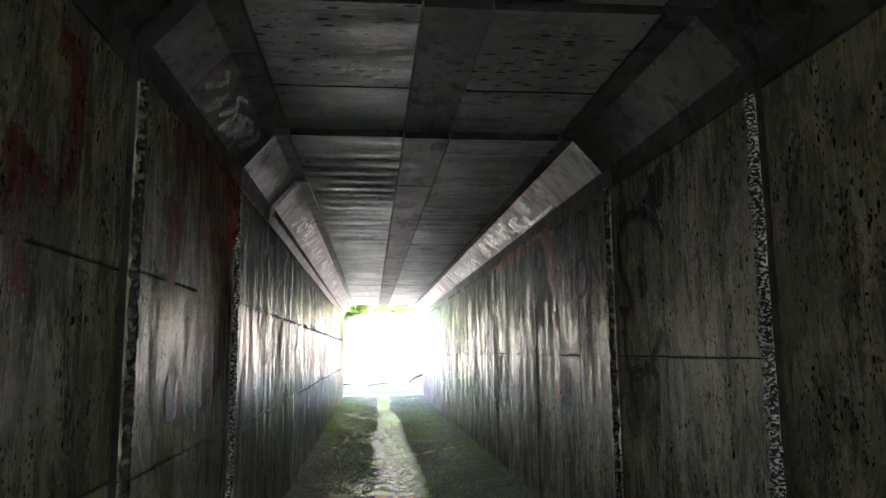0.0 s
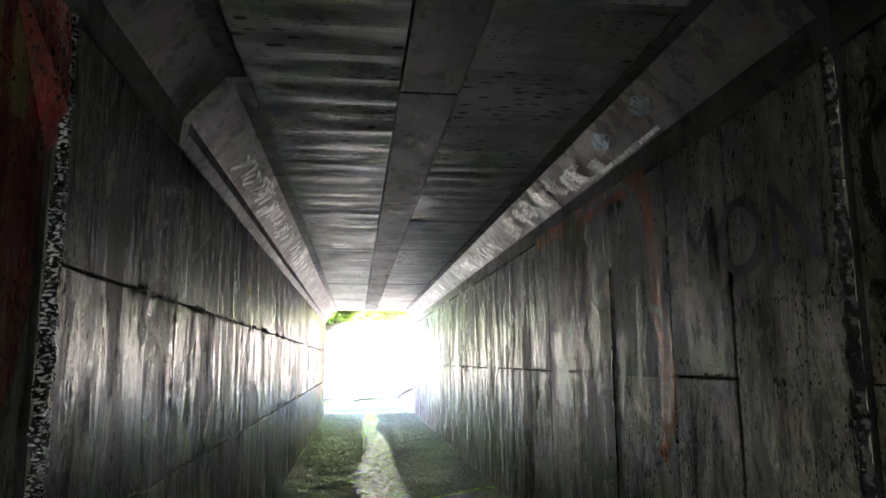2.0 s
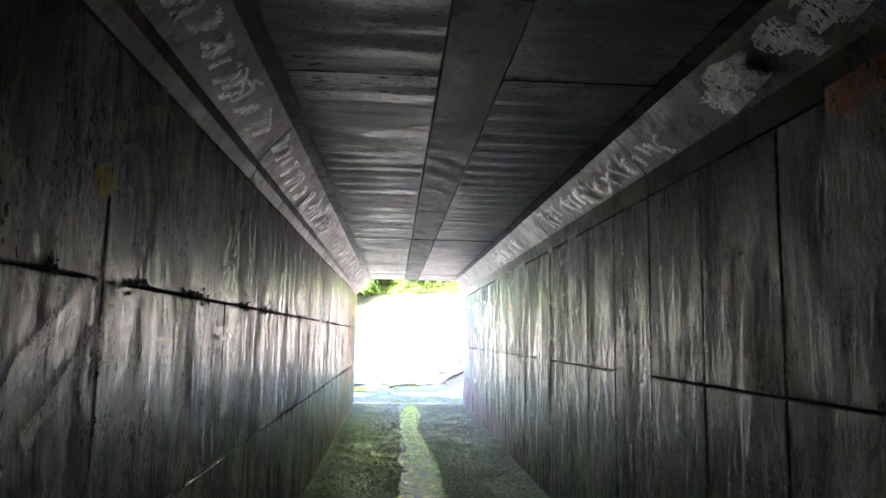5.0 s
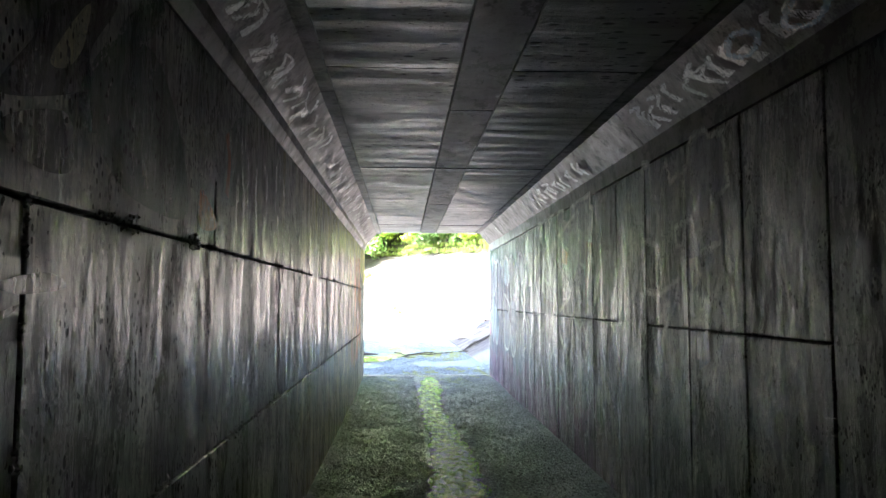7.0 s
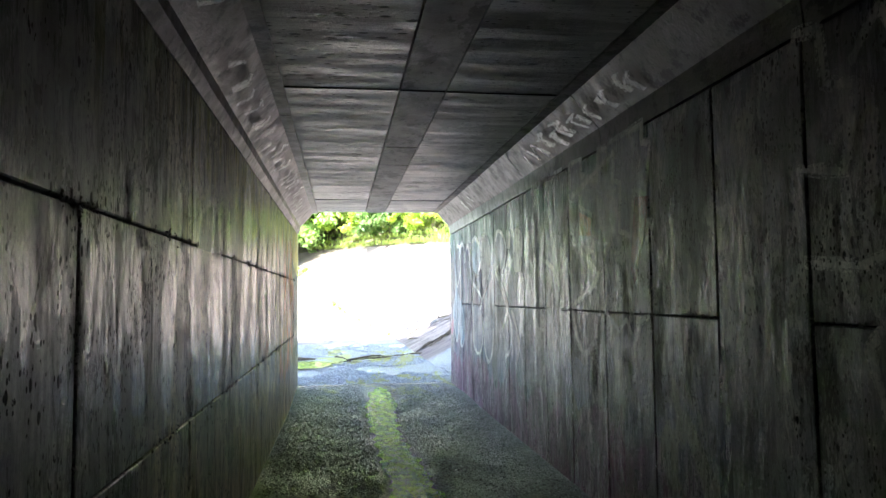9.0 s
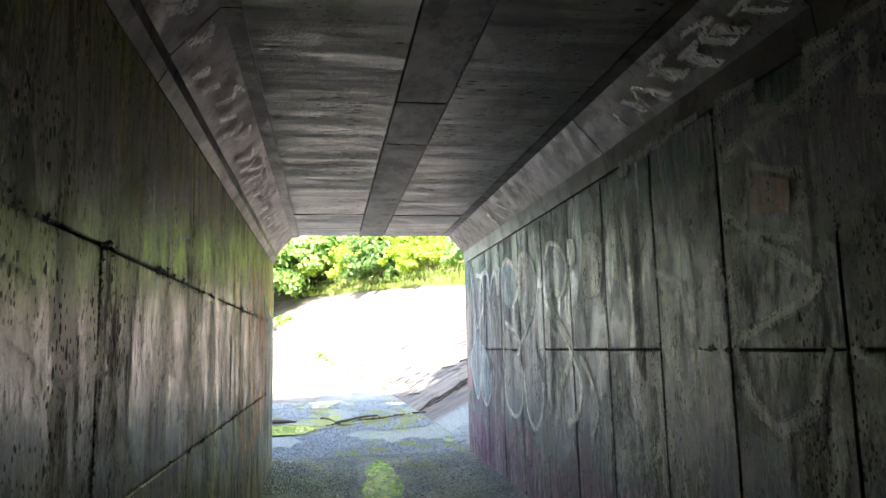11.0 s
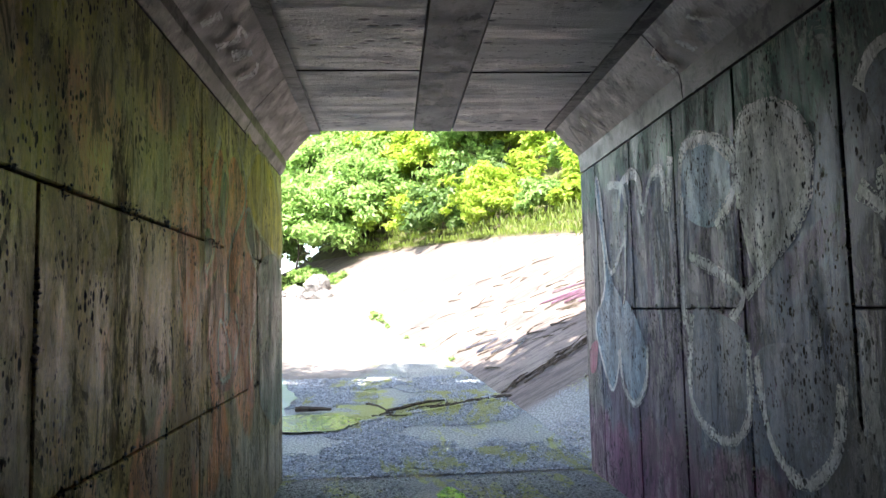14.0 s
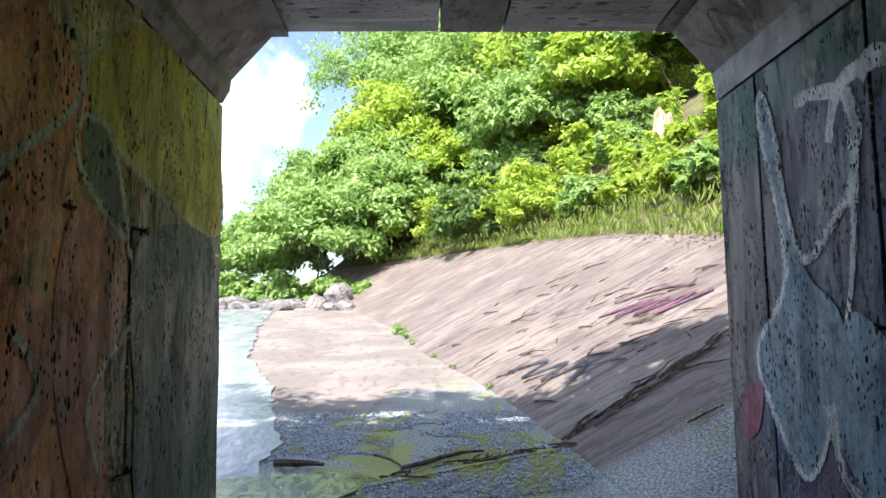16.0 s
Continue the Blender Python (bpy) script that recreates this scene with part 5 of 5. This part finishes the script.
paint(-1, "flames", "loop", "yellowpale", 0.025, "20.32,1.88 20.41,2.13 20.51,2.10 20.49,1.96 20.39,1.77 20.31,1.80")
paint(-1, "flames", "fill", "deepgreen", 0, "20.34,1.90 20.41,2.10 20.48,2.08 20.45,1.95 20.39,1.80")
paint(-1, "flames", "loop", "yellowpale", 0.025, "20.01,1.93 20.09,1.89 20.18,1.80 20.20,1.66 20.09,1.56 20.03,1.56")
paint(-1, "flames", "fill", "deepgreen", 0, "20.02,1.73 20.10,1.75 20.16,1.66 20.09,1.58 20.03,1.59")
paint(-1, "flames", "line", "paleolive", 0.025, "20.77,2.33 21.00,2.16 20.95,1.98 20.59,1.71 20.50,1.47 20.57,1.33")
paint(-1, "flames", "fill", "deepgreen", 0, "21.04,1.96 21.20,1.94 21.32,1.66 21.15,1.73 21.02,1.84")
paint(-1, "flames", "loop", "paleolive", 0.02, "21.01,1.97 21.21,1.96 21.36,1.65 21.15,1.72 20.99,1.84")
paint(-1, "flames", "line", "paleolive", 0.02, "21.36,1.62 21.48,1.41 21.12,1.13 21.19,0.89")
paint(-1, "flames", "fill", "bluegreen", 0, "21.47,1.65 22.41,1.67 22.38,0.50 21.56,0.66 21.46,1.07")
paint(-1, "flames", "loop", "paleolive", 0.02, "20.32,1.28 20.29,1.08 20.38,0.96 20.59,1.01 20.47,1.21")
paint(-1, "flames", "line", "paleolive", 0.025, "20.14,2.02 20.21,2.14 20.33,2.28")
paint(-1, "flames", "line", "paleolive", 0.02, "20.69,1.33 20.82,1.18 20.67,1.05")
paint(-1, "flames", "fill", "deepgreen", 0, "20.43,1.43 20.55,1.40 20.52,1.27 20.43,1.27")
paint(-1, "flames", "line", "yellowpale", 0.03, "20.69,2.45 20.89,2.32 21.04,2.49")
paint(-1, "flames", "line", "yellowpale", 0.03, "21.10,2.49 21.25,2.43 21.43,2.49")
# arcs
paint(-1, "arcs", "line", "paleolive", 0.05, "17.48,1.76 17.62,1.70 17.77,1.79 17.70,1.88 17.61,1.90")
paint(-1, "arcs", "fill", "yellowpale", 0, "17.55,1.60 17.73,1.60 17.75,1.56 17.57,1.56")
paint(-1, "arcs", "line", "paleolive", 0.05, "17.49,2.02 17.50,1.82 17.59,1.72")
paint(-1, "arcs", "loop", "palegrey", 0.035, "16.48,1.35 16.57,1.34 16.61,1.12 16.56,1.05 16.46,1.12 16.43,1.25")
paint(-1, "arcs", "line", "palegrey", 0.035, "16.34,1.85 16.50,1.91 16.67,1.93 16.76,1.85")
paint(-1, "arcs", "line", "yellowpale", 0.04, "16.99,1.48 17.05,1.59 17.19,1.65 17.35,1.63 17.30,1.53")
paint(-1, "arcs", "line", "paleolive", 0.045, "14.19,1.02 14.10,1.33 14.18,1.45 14.46,1.44 14.92,1.30 15.16,1.36")
paint(-1, "arcs", "line", "paleolive", 0.04, "14.11,1.33 14.40,1.27")
paint(-1, "arcs", "line", "palegrey", 0.04, "14.03,1.76 14.07,1.84 14.25,1.92 14.48,1.97 14.57,1.90")
paint(-1, "arcs", "line", "paleolive", 0.03, "14.29,1.56 14.49,1.58 14.75,1.51 14.73,1.36 14.93,1.20")



def fillet_place(side):
    def place(y, v, lift):
        hw, tp = HALF[segment(y)], TOP[segment(y)]
        dx, dz = (0.03, 0.02) if side < 0 and y > Y_FIL else (0, 0)
        x = (hw - 0.014) + (1.08 - 1.3 + 0.014) * v - dx - lift * 1.5 - 0.004
        z = 2.66 + (2.892 - 2.66) * v + tp - 2.9 - dz - lift * 1.5 - 0.004
        return (side * x, y, z)
    return place


# white scribbles on the fillets
q = random.Random(31)
for side, spans in ((1, [(5.9, 8.6, 16, 0.085), (9.2, 12.6, 22, 0.03), (14.2, 16.6, 14, 0.035), (19.5, 20.5, 4, 0.02)]), (-1, [(6.0, 9.4, 30, 0.03), (9.6, 13.5, 26, 0.025), (14, 20.6, 26, 0.03), (2.4, 3.6, 10, 0.05)])):
    for y0, y1, n, w in spans:
        for i in range(n):
            y, v = y0 + (y1 - y0) * (i + q.random()) / n, q.uniform(0.05, 0.35)
            l = q.uniform(0.1, 0.3)
            stroke("scribble", "line", "white" if q.random() < 0.6 else "pale", w * q.uniform(1.0, 2.2), [(y, v), (y + l * 0.6, v + 0.35), (y + l * 0.2, v + 0.5), (y + l, v + q.uniform(0.3, 0.65))][: q.randint(2, 4)], fillet_place(side))
for y, v, r in ((5.0, 0.62, 0.12), (5.65, 0.6, 0.13), (10.6, 0.35, 0.16), (11.1, 0.5, 0.14)):
    stroke("scribble", "loop" if y > 9 else "fill", "iceblue", 0.05, [(y - r, v), (y, v + 0.22), (y + r, v), (y, v - 0.2)], fillet_place(1))
stroke("scribble", "line", "white", 0.08, [(5.0, 0.12), (5.6, 0.1), (6.2, 0.12)], fillet_place(1))
stroke("scribble", "line", "black", 0.03, [(16.3, 0.1), (16.5, 0.7), (16.55, 0.2), (16.8, 0.75), (16.85, 0.2)], fillet_place(1))
stroke("scribble", "line", "black", 0.02, [(21.6, 0.1), (21.8, 0.8), (21.9, 0.2), (22.1, 0.8), (22.2, 0.2), (22.35, 0.6)], fillet_place(1))


def bank_place(y, u, lift):
    p = bank_at(y, u)
    return (p.x - lift * 2, p.y, p.z + lift * 5 + 0.02)


stroke("tag", "line", "plum", 0.07, [(28.6, 1.9), (28.0, 2.5), (28.2, 2.0), (27.7, 2.6), (27.8, 2.1), (27.3, 2.8), (27.4, 2.2), (27.0, 2.9)], bank_place)
stroke("tag", "line", "plum", 0.05, [(28.8, 2.3), (28.2, 2.8), (27.6, 3.0)], bank_place)
stroke("darktag", "line", "navy", 0.05, [(28.6, 0.35), (28.1, 0.8), (28.0, 0.4), (27.6, 0.9), (27.5, 0.5), (27.2, 1.0), (26.9, 0.6)], bank_place)

# written words
def wall_text(text, side, y, z, size, col, label):
    c = bpy.data.curves.new("text", "FONT")
    c.body, c.size, c.extrude = text, size, 0.0005
    tmp = new("text", c)
    me = bpy.data.meshes.new_from_object(tmp.evaluated_get(bpy.context.evaluated_depsgraph_get()))
    bpy.data.objects.remove(tmp)
    ob = linked("graffiti", me, paint_mat(col))
    x = HALF[segment(y)] - 0.004
    ob.matrix_basis = Matrix(((0, 0, -1, x), (-1, 0, 0, y), (0, 1, 0, z), (0, 0, 0, 1)))
    return tagged(ob, label, "graffiti")


wall_text("EMON", 1, 5.2, 1.75, 0.5, "navy", "dark blue letters sprayed on the wall")
wall_text("23", 1, 3.62, 2.2, 0.22, "black", "small black sprayed number on the wall")

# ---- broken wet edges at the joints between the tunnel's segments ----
_k = Mat("wet_edge_glints", 0.12)
# White specks on near-black: the glitter of the wet edge put into its colour.
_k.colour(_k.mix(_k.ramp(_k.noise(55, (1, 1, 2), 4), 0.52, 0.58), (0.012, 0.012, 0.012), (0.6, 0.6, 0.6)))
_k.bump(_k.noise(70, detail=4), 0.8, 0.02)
M_WET_GLINT = _k.m
_k = Mat("dark_edge", 0.2)
# Near-black edge that also covers pale panel ends, as painted shade.
_k.colour(_k.mix(_k.ramp(_k.noise(30, detail=5), 0.5, 0.6), (0.01, 0.01, 0.01), (0.1, 0.1, 0.095)))
_k.bump(_k.noise(70, detail=4), 0.8, 0.02)
M_EDGE_DARK = _k.m


def broken_edge(side, y, x, z0, z1, w, label):
    cols, rows = 7, int((z1 - z0) / 0.018)
    def at(u, v):
        z = z0 + (z1 - z0) * v
        n = noise.noise((u * 4, z * 14, y)) * 0.5 + noise.noise((u * 9, z * 40, y)) * 0.5
        k = w * (0.55 + 0.45 * noise.noise((0, z * 2.0, y * 3)) + 0.3 * (1 - v))
        a = (u - 0.5) * 2
        px = x - 0.006 * (1 - abs(a)) - n * 0.012 + (0.03 if u == 0 else 0)
        return (side * px, y - k * 0.25 + k * u + n * 0.015, z)
    me = grid_mesh("broken_edge", spaced(0, 1, 1 / cols), spaced(0, 1, 1 / rows), at)
    return tagged(linked("broken_edge", me, M_WET_GLINT if w > 0.06 else M_EDGE_DARK), label, "wall edge", kind="structure")


EDGE = "spalled wet concrete edge at a wall joint"
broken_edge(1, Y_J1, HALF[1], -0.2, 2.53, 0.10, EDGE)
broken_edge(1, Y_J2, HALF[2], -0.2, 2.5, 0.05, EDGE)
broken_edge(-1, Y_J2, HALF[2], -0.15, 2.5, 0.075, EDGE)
broken_edge(1, 6.0, HALF[2] - 0.002, -0.2, 2.0, 0.03, EDGE)
broken_edge(1, 8.55, HALF[2] - 0.002, -0.2, 0.7, 0.03, EDGE)
broken_edge(-1, Y_J1, HALF[1], -0.05, 2.53, 0.04, EDGE)

# ---- loose stuff: gravel on the floor, crumbs along the joints ----


def pebbles(name, places, radii, material, label, parent=None, flat=0.6, seed=1):
    """Many small eight-sided stones in one mesh."""
    q = np.random.default_rng(seed)
    n = len(places)
    base = np.array([(1, 0, 0), (0, 1, 0), (-1, 0, 0), (0, -1, 0), (0, 0, flat), (0, 0, -flat)], float)
    tri = np.array([(0, 1, 4), (1, 2, 4), (2, 3, 4), (3, 0, 4), (1, 0, 5), (2, 1, 5), (3, 2, 5), (0, 3, 5)])
    a = q.uniform(0, 6.28, n)
    ca, sa = np.cos(a), np.sin(a)
    v = base[None] * q.uniform(0.6, 1.3, (n, 6, 1))
    v = np.stack([v[..., 0] * ca[:, None] - v[..., 1] * sa[:, None], v[..., 0] * sa[:, None] + v[..., 1] * ca[:, None], v[..., 2]], -1)
    v = v * np.asarray(radii)[:, None, None] + np.asarray(places)[:, None, :]
    f = (tri[None] + (np.arange(n) * 6)[:, None, None]).reshape(-1, 3)
    ob = linked(name, mesh_of(name, v.reshape(-1, 3).tolist(), f.tolist()), material, parent)
    if parent:
        ob["kind"] = "stuff"
        return ob
    return tagged(ob, label, "gravel", kind="stuff")


def grit_material(name, a, b, rough):
    k = Mat(name, rough)
    k.colour(k.mix(k.island(), a, b))
    return k.m


M_GRIT = grit_material("floor_grit", (0.05, 0.052, 0.05), (0.42, 0.43, 0.42), 0.32)
_k = Mat("apron_grit_algae", 0.45)
_alg = _k.ramp(_k.noise(1.1, (1.3, 0.6, 1), 9, 0.72, (1, 5, 2), 0.6), 0.54, 0.68, 0, 0.85)
# Stones tinted with sky blue as on the wet apron, under real algae.
_k.colour(_k.mix(_alg, _k.mix(_k.island(), (0.13, 0.145, 0.165), (0.55, 0.61, 0.68)), (0.4, 0.4, 0.1)))
M_GRIT_OUT = _k.m
M_CRUMB = grit_material("joint_crumbs", (0.02, 0.02, 0.02), (0.34, 0.33, 0.3), 0.35)
q = np.random.default_rng(8)
xs, ys = q.uniform(-1.28, 1.28, 42000), 4.0 + 18.5 * q.random(42000) ** 0.9
near = np.abs(xs + 0.08) > 0.16
xs, ys = xs[near], ys[near]
pebbles("floor_gravel", [(x, y, floor_z(x, y) + 0.001) for x, y in zip(xs, ys)], q.uniform(0.006, 0.017, len(xs)), M_GRIT, "fine dark gravel grain of the tunnel floor")
ys = 22.5 + 4.6 * q.random(26000)
xs = np.array([q.uniform(creek_x(y), toe_x(y)) for y in ys])
keep = np.array([noise.noise((x * 1.1, y * 0.9, 1)) + 0.5 * noise.noise((x * 4, y * 4, 3)) < 0.2 for x, y in zip(xs, ys)])
xs, ys = xs[keep], ys[keep]
pebbles("apron_gravel", [(x, y, ground_z(y) + 0.012) for x, y in zip(xs, ys)], q.uniform(0.006, 0.018, len(xs)), M_GRIT_OUT, "exposed pebble grain of the wet concrete apron", seed=2)
ys = 22.6 + 2.0 * q.random(9000)
us = q.uniform(0, 3.2, 9000)
pebbles("bank_gravel", [tuple(bank_at(y, u) + Vector((0, 0, 0.004))) for y, u in zip(ys, us)], q.uniform(0.004, 0.012, 9000), M_GRIT_OUT, "exposed pebble grain of the lower bank", seed=3)


def clustered(a, b, n, seed):
    """Places from a to b that bunch and leave gaps."""
    k = np.random.default_rng(seed)
    t = k.uniform(a, b, n * 3)
    keep = np.array([noise.noise((u * 2.7, seed, 0)) + 0.5 * noise.noise((u * 11, seed, 4)) > 0.08 for u in t])
    return t[keep][:n]


for side, wall in ((-1, wall_left), (1, wall_right)):
    pts, rad = [], []
    if side < 0:
        for z0, n in ((1.69, 900), (0.84, 500)):
            for y in clustered(2.0, 22.4, n, int(z0 * 10)):
                pts.append((-(HALF[segment(y)] - 0.002), y, z0 + q.normal(0, 0.012)))
                rad.append(q.uniform(0.003, 0.009))
        lines = LEFT_MID
    else:
        for y in clustered(2.0, 22.4, 300, 12):
            pts.append((HALF[segment(y)] - 0.002, y, joint_right(y) + q.normal(0, 0.008)))
            rad.append(q.uniform(0.003, 0.009))
        lines = RIGHT_Y
    for i, y in enumerate(lines):
        if 2 < y < 22.3:
            for z in clustered(0.0 if side > 0 else 0.85, 2.5 if side > 0 else 1.69, 70, 50 + i):
                pts.append((side * (HALF[segment(y + 0.02)] - 0.001), y + q.normal(0, 0.007), z))
                rad.append(q.uniform(0.003, 0.010))
    pebbles("joint_crumbs", pts, rad, M_CRUMB, "", wall, 1.0, 5 + side)

# dark and white runs below the joints
TITLES["runs"] = "dark wet and white lime runs on the wall"
paint(1, "runs", "fill", "black", 0, "13.6,1.22 13.66,1.0 13.7,0.6 13.66,0.15 13.58,0.1 13.57,0.7")
paint(1, "runs", "fill", "black", 0, "10.5,0.75 10.58,0.4 10.56,0.0 10.5,0.0 10.48,0.4")
paint(1, "runs", "line", "white", 0.025, "12.87,0.75 12.88,0.5 12.86,0.2 12.87,-0.05")
paint(1, "runs", "line", "white", 0.03, "8.52,0.55 8.53,0.3 8.52,0.05 8.52,-0.15")
paint(1, "runs", "line", "white", 0.02, "10.56,0.6 10.57,0.3 10.56,0.05")
paint(1, "runs", "fill", "black", 0, "19.0,0.95 19.15,0.7 19.05,0.35 18.85,0.3 18.8,0.6")
paint(-1, "runs", "fill", "black", 0, "9.0,1.45 9.18,1.44 9.3,1.46 9.16,1.41")
paint(-1, "runs", "fill", "black", 0, "9.2,1.5 9.4,1.53 9.5,1.5 9.3,1.48")
